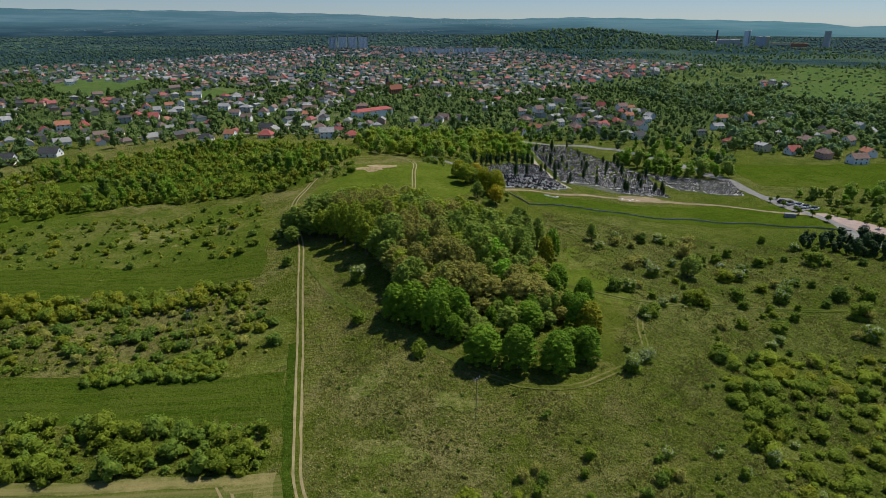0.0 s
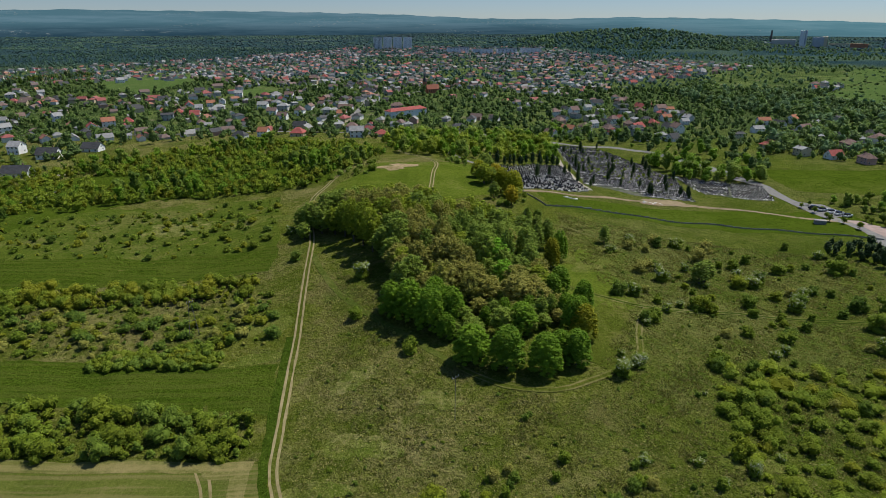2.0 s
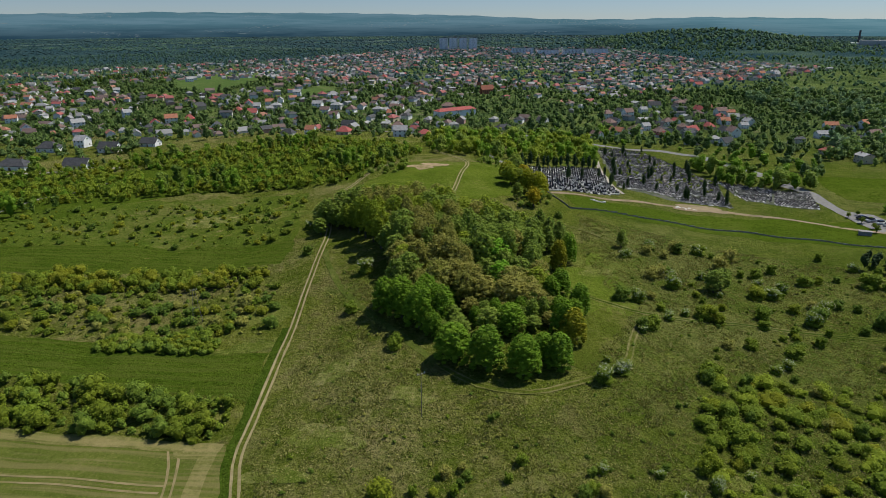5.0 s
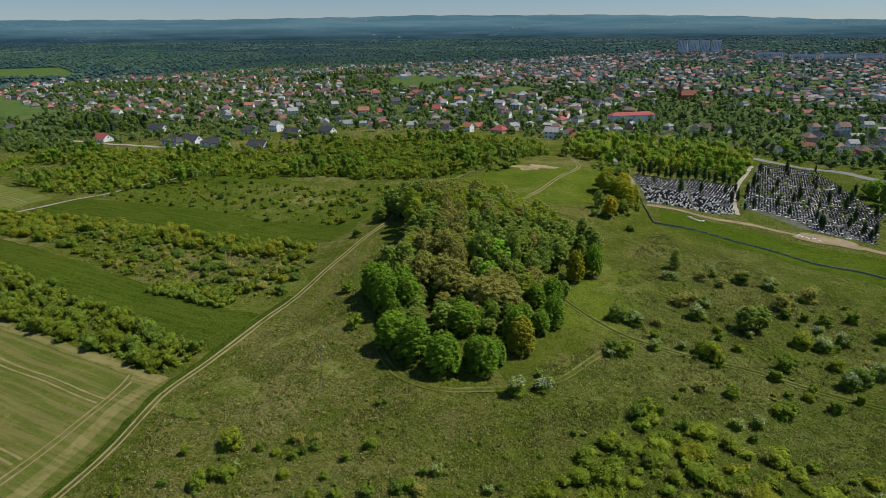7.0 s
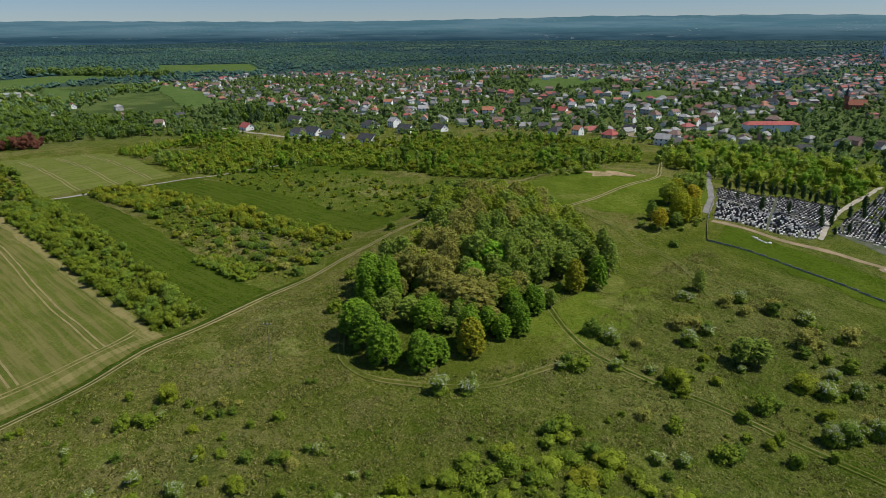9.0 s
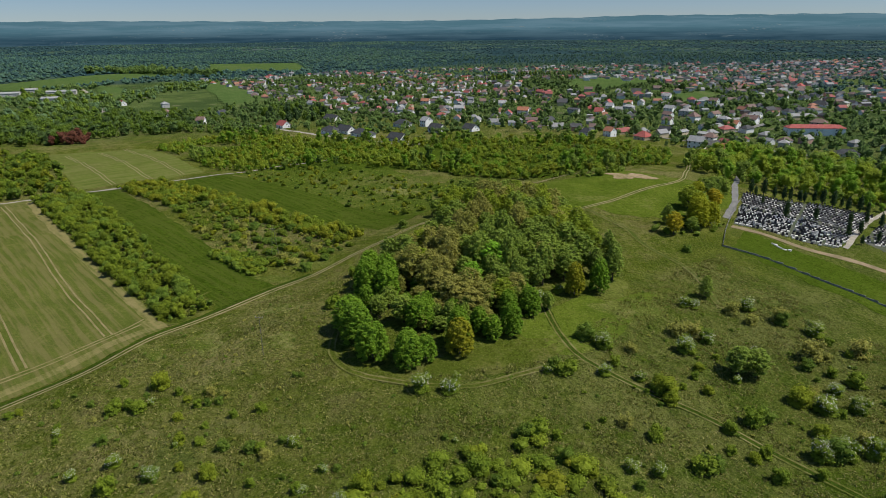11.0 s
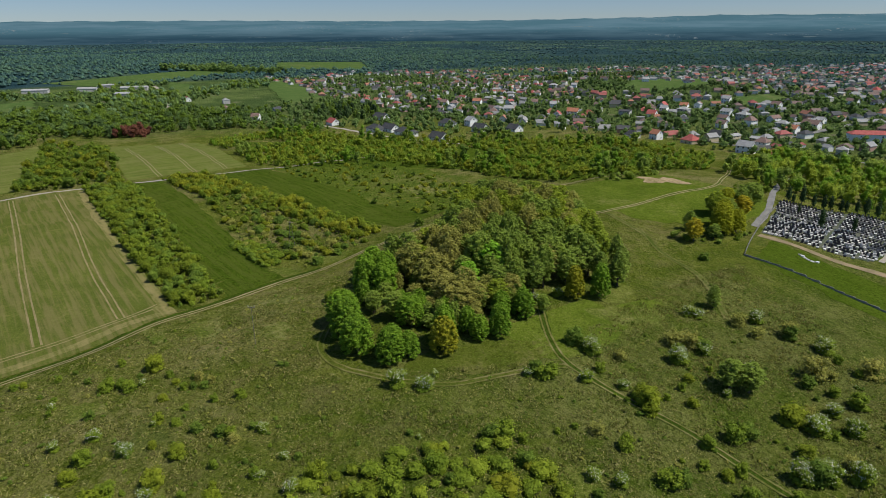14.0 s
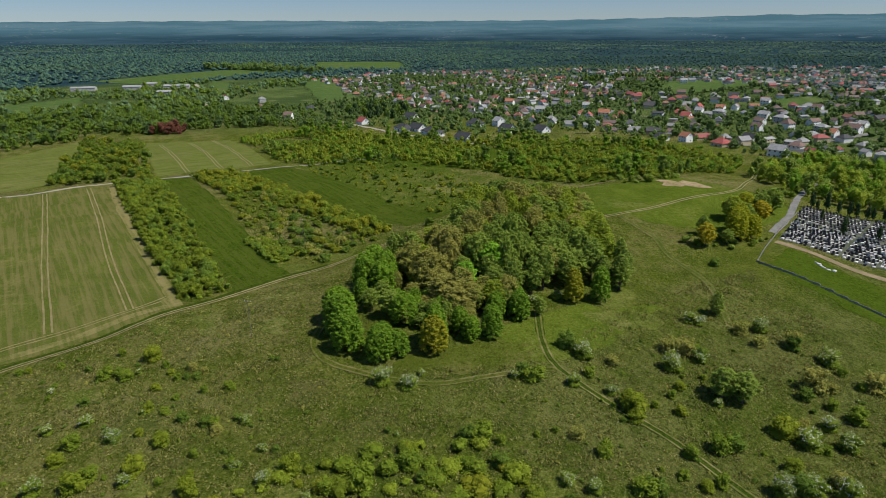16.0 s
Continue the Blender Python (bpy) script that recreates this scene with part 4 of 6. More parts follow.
YELLOW = [(90, 171, 3.5), (91, 186, 1.6), (112, 193, 3.2), (95, 136, 1.4), (48, 82, 2.2), (54, 76, 2.6), (35, 82, 1.5), (26, 85, 1.5), (11, 87, 2.6), (71, 100, 2.8), (0, 61, 1.2), (43, 64, 2.0), (53, 66, 2.8), (66, 83, 2.3)]
BROWN = [(76, 180, 2.2), (79, 197, 3.1), (89, 221, 2.5), (83, 222, 3.0), (107, 215, 3.7), (114, 228, 3.8), (25, 96, 1.4), (51, 92, 1.5), (22, 94, 1.8), (94, 228, 3.3), (82, 200, 3.0)]
count = 0
for kind, spots in (("white", WHITE_A), ("white", WHITE_B), ("green", GREEN), ("dark", DARK), ("yellow", YELLOW), ("brown", BROWN)):
    for x, y, r in spots:
        bush(kind, x, y, r * 0.92, count)
        count += 1
EAST = [(86, 228), (160, 236), (190, 215), (190, 150), (140, 110), (105, 95), (76, 120), (90, 150), (78, 186)]
for x, y in fill(EAST, 110, 4.5, 21):
    u = rng.uniform()
    bush("dark" if u < 0.28 else "green" if u < 0.62 else "brown" if u < 0.78 else "white" if u < 0.86 else "yellow", x, y, rng.uniform(0.6, 2.3), count)
    count += 1
SOUTH = [(-5, 58), (60, 40), (110, 80), (76, 118), (50, 100), (10, 95)]
for x, y in fill(SOUTH, 60, 3.5, 22):
    u = rng.uniform()
    bush("dark" if u < 0.3 else "green" if u < 0.65 else "brown" if u < 0.72 else "white" if u < 0.85 else "yellow", x, y, rng.uniform(0.4, 1.5), count)
    count += 1


# ---- thickets, weeds and hedges ----
def grow(name, poly, n, gap, seed, h, r, leaf, label, keep=None, **more):
    spots = fill(poly, n, gap, seed, keep)
    rg = np.random.default_rng(seed)
    rad = r[0] * 0.8 + (r[1] * 1.08 - r[0] * 0.8) * rg.uniform(0, 1, len(spots)) ** 1.5
    tall = np.clip(rad * rg.uniform(0.85, 1.15, len(spots)) / r[1] * h[1], h[0], h[1])
    more["size"] = more.get("size", 0.5) * K
    return thicket(name, spots * K, tall * K, rad * K, leaf, label, seed, **more)


grow("weeds", [(-16, 100), (4, 54), (44, 40), (84, 44), (134, 92), (172, 132), (190, 212), (62, 250), (58, 215), (70, 160), (42, 114), (8, 138), (-20, 186)], 1100, 2.2, 30, (0.3, 0.9), (0.25, 0.75), [L_DARK, L_BUSH, L_MIXED, L_BROWN], "low weeds and sapling shoots in the meadow", per=34, size=0.11, lobes=2, far=True, category="weeds")
DENSE = [(80, 137), (104, 137), (131, 140), (112, 108), (92, 84), (68, 80), (73, 112)]
grow("scrub", DENSE, 125, 3.3, 31, (1.5, 3.6), (1.3, 3.2), [L_BUSH, L_WOOD, L_OLIVE, L_SCRUB, L_BUSH], "dense yellow-green scrub bushes", per=260, size=0.19, lobes=5)
HEDGE = [(-222, 109), (-214, 129), (-146, 125), (-63, 119), (-27, 116.5), (-26, 103), (-80, 102.5), (-150, 103.5)]
grow("hedge", HEDGE, 560, 2.4, 32, (2.0, 5.6), (1.3, 3.4), [L_SCRUB, L_SCRUB, L_MIXED, L_BUSH, L_SCRUB, L_MIXED], "wide overgrown hedge of yellow-green bushes", per=230, size=0.22, lobes=5)
grow("scrub", [(-219, 148), (-216, 170), (-150, 176), (-150, 150)], 300, 2.3, 33, (2, 4.8), (1.5, 3.2), [L_SCRUB, L_OLIVE, L_OLIVE, L_BUSH], "dense yellow-green thicket", per=200, size=0.24)
grow("scrub", [(-150, 165), (-150, 177), (-46, 187), (-46, 176)], 260, 2.1, 34, (2, 5.0), (1.4, 3.2), [L_SCRUB, L_OLIVE, L_BUSH], "hedge of yellow-green bushes beside a mown strip", per=200, size=0.24)
grow("scrub", [(-150, 150), (-150, 166), (-40, 177), (-30, 150), (-60, 138)], 330, 2.9, 35, (1, 3.2), (0.7, 2.7), [L_BUSH, L_SCRUB, L_OLIVE, L_BROWN, L_MIXED], "scattered bushes on fallow ground", per=120, size=0.3)
grow("scrub", [(-75, 136), (-74, 143), (-43, 143), (-44, 136)], 130, 1.25, 36, (1.8, 2.8), (1.5, 2.1), [L_BUSH, L_SCRUB, L_MIXED], "one dense rounded thicket", per=170, size=0.17, core=0.95)
grow("scrub", [(-205, 207), (-198, 250), (-60, 275), (-48, 212)], 260, 3.6, 37, (0.8, 2.8), (0.5, 2.2), [L_BUSH, L_DARK, L_SCRUB, L_OLIVE], "scattered low bushes on the far meadow", per=90, size=0.32)
WOOD_NW = [(-352, 214), (-383, 290), (-264, 305), (-205, 365), (-120, 440), (-45, 425), (-20, 372), (-30, 338), (-52, 290), (-120, 287), (-172, 262), (-200, 225), (-225, 205)]
field("field", [(-350, 216), (-190, 228), (-120, 288), (-250, 305)], M_LAWN, "green grass under the young wood", 0.05, 2.0)
field("field", [(-250, 305), (-120, 288), (-40, 300), (-50, 425)], M_LAWN, "green grass under the young wood", 0.055, 2.0)
grow("wood", WOOD_NW, 2100, 2.7, 38, (2.0, 6.2), (1.2, 3.0), [L_WOOD, L_WOOD, L_OLIVE, L_WOOD, L_BUSH, L_HORN], "young light green wood between meadows and town", keep=lambda x, y: (np.sin(x * 0.05 + 1.3 * np.sin(y * 0.06)) + np.sin(y * 0.07 + 1.1 * np.sin(x * 0.04)) > -0.9) | (y > 340), lobes=4, per=105, size=0.3, core=0.74, far=True, category="woodland")
grow("wood", WOOD_NW, 150, 5, 39, (7, 12), (2.2, 3.6), [L_DEEP, L_MIXED, L_HORN], "darker taller trees in the young wood", keep=lambda x, y: np.sin(x * 0.045 + 0.6) * np.sin(y * 0.05 + 1.0 + 0.012 * x) > 0.42, per=260, size=0.34, lobes=6, category="woodland")
grow("wood", [(-12, 372), (25, 356), (84, 372), (86, 438), (30, 470), (-30, 440)], 260, 4.6, 40, (5, 12), (2.2, 4.6), [L_HORN, L_WOOD, L_DEEP, L_WOOD, L_HORN], "green wood north of the cemetery", per=200, size=0.38, category="woodland")
grow("scrub", [(-229, 76), (-441, 112), (-395, 150), (-228, 128)], 260, 4.0, 41, (2.5, 6.5), (1.8, 4.0), [L_SCRUB, L_SCRUB, L_BUSH, L_BUSH, L_DARK, L_OLIVE], "dense yellow-green belt of bushes", per=100, size=0.55)
grow("wood", [(-420, 53), (-440, 105), (-484, 123), (-452, 160), (-636, 197), (-690, 140), (-640, 40), (-560, -60)], 520, 5, 42, (6, 12), (2.8, 5.2), [L_MIXED, L_DARK, L_TOWN_DARK, L_MIXED], "dark mixed wood at the field edge", far=True, per=110, size=0.6, category="woodland")
grow("wood", [(-470, 128), (-442, 164), (-444, 218), (-425, 280), (-554, 330), (-610, 250), (-600, 150)], 420, 4.6, 43, (6, 12), (2.6, 4.8), [L_TOWN_DARK, L_TOWN, L_MIXED, L_DARK], "dark tree belt below the village", far=True, per=110, size=0.6, category="woodland")
grow("scrub", [(-470, 240), (-385, 300), (-360, 330), (-480, 330), (-600, 400)], 220, 4.6, 44, (3, 7), (2.0, 3.6), [L_TOWN_DARK, L_MIXED, L_TOWN], "trees and scrub below the village", per=90, size=0.55)
grow("wood", [(-456, 168), (-440, 164), (-432, 188), (-446, 194)], 22, 4.5, 45, (8, 13), (3.6, 5.4), L_RED, "copper-red bushy trees", per=120, size=0.6, category="woodland")
grow("scrub", [(-42, 300), (-22, 302), (-20, 335), (-38, 338)], 22, 4, 55, (1.5, 4), (1.2, 2.8), [L_BUSH, L_DEEP], "bushes on the hill top", per=200, size=0.24)
grow("scrub", [(15, 335), (27, 328), (26, 350), (16, 352)], 12, 4, 56, (1.5, 4), (1.2, 2.8), [L_BUSH, L_DEEP], "bushes on the hill top", per=200, size=0.24)
grow("scrub", [(36, 254), (50, 268), (52, 285), (46, 296), (34, 262)], 22, 3.4, 57, (1, 3), (1, 2.2), [L_BUSH, L_DEEP, L_SCRUB], "bushes round the yellow trees", per=130, size=0.3)
grow("scrub", [(205, 300), (300, 270), (330, 200), (230, 190), (215, 240)], 120, 5, 46, (2, 7), (1.2, 3.8), [L_DEEP, L_BUSH, L_DARK], "trees and shrubs beside the car park", per=90, size=0.6)
grow("scrub", [(160, 226), (172, 236), (192, 226), (196, 208), (176, 214)], 36, 3.4, 47, (4, 8), (1.5, 2.4), L_THUJA, "dark conifers beside the car park", per=120, size=0.45, tall=True)


# ---- cemetery ----
CEM1 = [(37, 336), (52, 294), (86, 303), (83, 362)]
CEM2 = [(88, 323), (112, 321), (119, 309), (139, 303), (146, 352), (122, 440), (92, 436)]
CEM3 = [(150, 316), (179, 303), (187, 334), (147, 353)]
M_STONE = pick_mat("grave_stone", [(0.05, 0.05, 0.053), (0.45, 0.44, 0.42), (0.3, 0.29, 0.28), (0.08, 0.08, 0.08), (0.07, 0.07, 0.07), (0.56, 0.55, 0.52), (0.2, 0.2, 0.19)], 0.5)
M_PAVE = plain_mat("cemetery_paving", (0.04, 0.058, 0.02), (0.10, 0.10, 0.075), 0.35, 0.95, 0.2)
for k, poly in enumerate((CEM1, [(88, 323), (119, 309), (138, 304), (122, 440)], [(88, 323), (122, 440), (92, 436), (90, 420)], CEM3, [(138, 304), (146, 352), (122, 440), (121, 438)])):
    field("pavement_%d" % (k + 1), poly, M_PAVE, "worn grey ground between the graves", 0.07 + 0.005 * k, 0.4, category="ground")
stone_mats = [plain_mat("black_granite", (0.02, 0.02, 0.023), (0.035, 0.035, 0.04), 3, 0.2), plain_mat("grey_terrazzo", (0.34, 0.33, 0.31), (0.46, 0.45, 0.43), 3, 0.7), plain_mat("pale_stone", (0.52, 0.51, 0.48), (0.64, 0.62, 0.58), 3, 0.7)]
BOX_V = np.array([(x, y, z) for x in (-0.5, 0.5) for y in (-0.5, 0.5) for z in (0, 1)], float)
BOX_F = np.array([(0, 1, 3, 2), (4, 6, 7, 5), (0, 4, 5, 1), (2, 3, 7, 6), (0, 2, 6, 4), (1, 5, 7, 3)])


def boxes(spec):
    v = np.concatenate([BOX_V * s + c for c, s in spec])
    f = np.concatenate([BOX_F + 8 * i for i in range(len(spec))])
    return v, f


slab_v, slab_f = boxes([((0, 0, 0), (0.72, 1.35, 0.16)), ((0, 0.08, 0.16), (0.58, 1.05, 0.12))])
head_v, head_f = boxes([((0, -0.6, 0.14), (0.6, 0.16, 0.08)), ((0, -0.62, 0.22), (0.56, 0.09, 0.48)), ((0, -0.62, 0.7), (0.36, 0.08, 0.08))])
slab_me = [mesh_np("slab", slab_v, [slab_f], k) for k in stone_mats]
head_me = [mesh_np("headstone", head_v, [head_f], k) for k in stone_mats]
grave_spots = []
for poly, turn in ((plan(CEM1), 0.22), (plan(CEM2), 0.30), (plan(CEM3), -0.35)):
    c, s = math.cos(turn), math.sin(turn)
    pa = np.array(poly, float)
    mid = pa.mean(0)
    for i in range(-90, 91):
        for j in range(-46, 47):
            if j % 15 == 0 or i % 26 == 0:
                continue
            u, w = (i + 0.5 * (j % 2)) * 1.0 + rng.normal(0, 0.06), j * 1.8 + rng.normal(0, 0.08)
            x, y = mid[0] + c * u - s * w, mid[1] + s * u + c * w
            if inside(poly, x, y) and rng.uniform() < 0.94:
                grave_spots.append((x, y, turn + math.pi + rng.normal(0, 0.03), int(rng.choice(3, p=[0.4, 0.33, 0.27]))))
grave_spots.sort(key=lambda p: math.hypot(p[0] - 47, p[1] - 228))
cv, cf, cn, head_rows = [], [], 0, []
# mostly near-black: the shade on headstone backs is put into the stone colour
M_HEAD = pick_mat("shade_dark_headstones", [(0.03, 0.03, 0.033), (0.05, 0.05, 0.055), (0.045, 0.035, 0.035), (0.3, 0.29, 0.27), (0.06, 0.06, 0.06), (0.12, 0.12, 0.12)], 0.5)
for k, (x, y, a, m) in enumerate(grave_spots):
    z = float(hz(x, y)) + 0.05
    sc = rng.uniform(0.85, 1.2)
    if k < 260:
        root = tagged(new("grave"), ("polished black granite grave", "grey terrazzo grave", "pale stone grave")[m] + " with slab and headstone", "grave", "cemetery graves")
        root.matrix_basis = Matrix.LocRotScale((x, y, z), Euler((0, 0, a)), (1, 1, sc))
        part("slab", slab_me[m], root)
        # dark stone weighted up, standing in for the shaded back
        part("headstone", head_me[int(rng.choice(3, p=[0.75, 0.15, 0.1]))], root)
    else:
        ca, sa = math.cos(a), math.sin(a)
        for bv, bf in ((slab_v[:8], slab_f[:6]), (head_v[8:16] * (1, 1, sc), head_f[:6])):
            cv.append(np.column_stack([x + ca * bv[:, 0] - sa * bv[:, 1], y + sa * bv[:, 0] + ca * bv[:, 1], z + bv[:, 2]]))
            cf.append(bf + cn)
            cn += len(bv)
            head_rows.append(np.full(len(bf), int(bv[0, 2] > 0.1)))
tagged(new("graves", mesh_np("graves", np.concatenate(cv), [np.concatenate(cf)], [M_STONE, M_HEAD], np.concatenate(head_rows))), "long rows of grey, white and black stone graves", "graves", kind="stuff")


def thuja(seed, h=4.5):
    rg = np.random.default_rng(seed)
    lob = crown_lobes(rg, h, h * 0.2, 0.05, 14, "column")
    root = tagged(new("thuja_tree"), "dark green columnar thuja in the cemetery", "tree", "cemetery thujas")
    part("trunk", trunk_mesh(rg, h, 0.5, 0.4, lob), root)
    c = Cloud()
    c.cores(lob, rg, 0.92)
    c.leaves(lob, 380, 0.2, rg)
    part("crown", c.mesh("crown", L_THUJA), root)
    return root


tp = [thuja(1), thuja(2)]
spots = [(38 + i * 3.0 + rng.normal(0, 0.8), 338 + i * 1.7 + rng.normal(0, 0.8)) for i in range(15)] + list(map(tuple, fill(CEM2, 34, 4, 51))) + [(84, 322), (86, 330), (84, 345), (80, 338), (70, 328), (62, 318), (120, 316), (108, 326), (48, 330), (90, 318)]
for i, (x, y) in enumerate(plan(spots)):
    ob = tp[i] if i < 2 else copy_thing(tp[i % 2], Matrix())
    s = rng.uniform(0.75, 1.45)
    ob.matrix_basis = Matrix.LocRotScale((x, y, float(hz(x, y))), Euler((0, 0, rng.uniform(0, 6))), (s, s, s * rng.uniform(0.9, 1.2)))
grow("trees", [(150, 345), (190, 338), (196, 352), (150, 385), (140, 400)], 38, 5, 52, (7, 13), (3, 4.8), [L_DEEP, L_HORN, L_MIXED], "broad-leaved trees on the cemetery edge", per=200, size=0.5, category="woodland")

grow("trees", [(190, 356), (158, 425), (108, 468), (60, 500), (120, 522), (180, 482), (228, 425), (212, 376)], 80, 8, 58, (4, 11), (2.2, 4.6), [L_TOWN, L_TOWN_DARK, L_HORN], "broad-leaved trees between road and houses", per=110, size=0.45, category="woodland")
# old section: shrubs between the graves, a pale wall, a small white chapel, a pile of old slabs
grow("shrubs", [(95, 345), (140, 330), (143, 352), (122, 436), (93, 434)], 170, 3.4, 53, (0.8, 1.8), (0.6, 1.4), L_BUSH, "small green shrubs between old graves", per=50, size=0.3)
track("path_1", [(88, 306), (85, 330), (84, 365), (88, 425)], 1.6, (M_GRAVEL, M_GRAVEL), "pale paved path through the cemetery", False, 0.13)
track("path_2", [(112, 322), (118, 345), (121, 380), (122, 425)], 1.6, (M_GRAVEL, M_GRAVEL), "pale paved path through the cemetery", False, 0.135)
for i in range(16):
    w = rng.uniform(0.5, 1.3)
    v, f = boxes([((0, 0, 0), (w, rng.uniform(0.4, 0.9), rng.uniform(0.15, 0.4)))])
    ob = tagged(new("stone_slab", mesh_np("stone_slab", v, [f], stone_mats[2 if i % 3 else 1])), "pale broken stone slab dumped on grass", "slab", "dumped slabs")
    x, y = (106 + i * 0.9 + rng.normal(0, 0.5), 297 - 0.1 * i + rng.normal(0, 1.0)) if i > 5 else (70 + i * 1.2, 284 + rng.normal(0, 0.8))
    place(ob, x * K, y * K, 1, rng.uniform(0, 3))

# ---- poles ----
def pole(x, y, h, two):
    root = tagged(new("utility_pole"), "weathered A-frame overhead line pole in the grass" if two else "single weathered overhead line pole in the grass", "pole")
    for s in ((-1, 1) if two else (0,)):
        v, f = tube([(s * 1.1, 0, -0.3), (s * 0.15, 0, h)], [0.065, 0.045], 7)
        part("post", mesh_np("post", v, [f], M_POLE), root)
    v, f = boxes([((0, 0, h - 0.5), (1.5, 0.1, 0.1))])
    arm = part("crossarm", mesh_np("crossarm", v, [f], M_POLE), root)
    if two:
        v, f = boxes([((0, 0, h * 0.45), (1.3, 0.1, 0.12))])
        part("brace", mesh_np("brace", v, [f], M_POLE), root)
    for s in (-0.65, 0, 0.65):
        v, f = tube([(s, 0, h - 0.36), (s, 0, h - 0.05)], [0.06, 0.04], 6)
        part("insulator", mesh_np("insulator", v, [f], stone_mats[2]), arm)
    place(root, x * K, y * K, 1, 0.7)


pole(15.4, 110.5, 8.5, False)
pole(-54, 152, 8.5, True)


# ---- parked cars and young trees of the car park ----
def car(x, y, turn, paint, label):
    root = tagged(new("car"), label, "car", "parked cars")
    bm = bmesh.new()
    bmesh.ops.create_cube(bm, size=1, matrix=Matrix.LocRotScale((0, 0, 0.62), None, (4.2, 1.75, 0.62)))
    bmesh.ops.bevel(bm, geom=bm.edges[:], offset=0.12, segments=2, affect="EDGES")
    me = bpy.data.meshes.new("body")
    bm.to_mesh(me)
    bm.free()
    me.materials.append(paint)
    part("body", me, root)
    v = np.array([(-1.5, -0.75, 0.9), (1.1, -0.75, 0.9), (1.1, 0.75, 0.9), (-1.5, 0.75, 0.9), (-1.1, -0.6, 1.45), (0.5, -0.6, 1.45), (0.5, 0.6, 1.45), (-1.1, 0.6, 1.45)])
    q = np.array([(0, 1, 5, 4), (1, 2, 6, 5), (2, 3, 7, 6), (3, 0, 4, 7), (4, 5, 6, 7)])
    part("cabin", mesh_np("cabin", v, [q], stone_mats[0]), root)
    for wx in (-1.3, 1.3):
        for wy in (-0.8, 0.8):
            v, f = tube([(0, 0, -0.1), (0, 0, 0.1)], [0.32, 0.32], 10)
            w = part("wheel", mesh_np("wheel", v, [f], stone_mats[0]), root)
            w.matrix_basis = pose(wx, wy, 0.32, 90, 0, 0)
            v, f = tube([(0, 0, -0.12), (0, 0, 0.12)], [0.2, 0.2], 10)
            part("rim", mesh_np("rim", v, [f, np.array([range(10), range(19, 9, -1)])], stone_mats[1]), w, "pale steel rim")
    place(root, x * K, y * K, 1, turn, -0.12)


M_SILVER = plain_mat("silver_paint", (0.4, 0.41, 0.42), (0.48, 0.49, 0.5), 1, 0.3)
M_WHITEPAINT = plain_mat("white_paint", (0.62, 0.62, 0.62), (0.7, 0.7, 0.7), 1, 0.3)
for i, (x, y, a) in enumerate([(196, 284, 0.5), (198, 281.5, 0.5), (200, 278, 0.5), (193.5, 287, 0.4), (191, 290, 0.4)]):
    car(x, y, a, (M_WHITEPAINT, M_WHITEPAINT, M_SILVER, M_SILVER, stone_mats[0])[i], ("white", "white", "silver", "silver", "black")[i] + " parked car on grey asphalt")
young = None
for i, (x, y) in enumerate([(192, 296), (193, 287), (189, 276), (191, 266), (193, 258), (204, 267), (207, 262), (211, 257), (215, 252), (219, 247), (209, 247), (207, 252), (187, 270), (188, 284), (186, 292), (205, 272), (212, 268), (217, 262), (222, 257)]):
    if young is None:
        ob = young = tree(2.8, 1.2, L_BUSH, 881, "round", 0.2, 9, 420, 0.18, 0.8, "small round green tree of the car park", "tree", "car park trees")
    else:
        ob = copy_thing(young, Matrix())
    place(ob, x * K, y * K, rng.uniform(0.75, 1.25), rng.uniform(0, 6))
shed_v, shed_f = boxes([((0, 0, 0), (6, 3, 2.2)), ((0, 0, 2.2), (6.4, 3.4, 0.2))])
place(tagged(new("shed", mesh_np("shed", shed_v, [shed_f], M_FENCE)), "low grey flat-roofed shed beside the fence", "shed"), 181 * K, 267 * K, 0.6, -0.3)
grow("trees", [(205, 300), (235, 306), (262, 300), (250, 280), (215, 282)], 22, 6, 54, (5, 10), (2.2, 4.2), [L_DEEP, L_BUSH, L_HORN], "broad-leaved trees behind the car park", per=240, size=0.45, category="woodland")

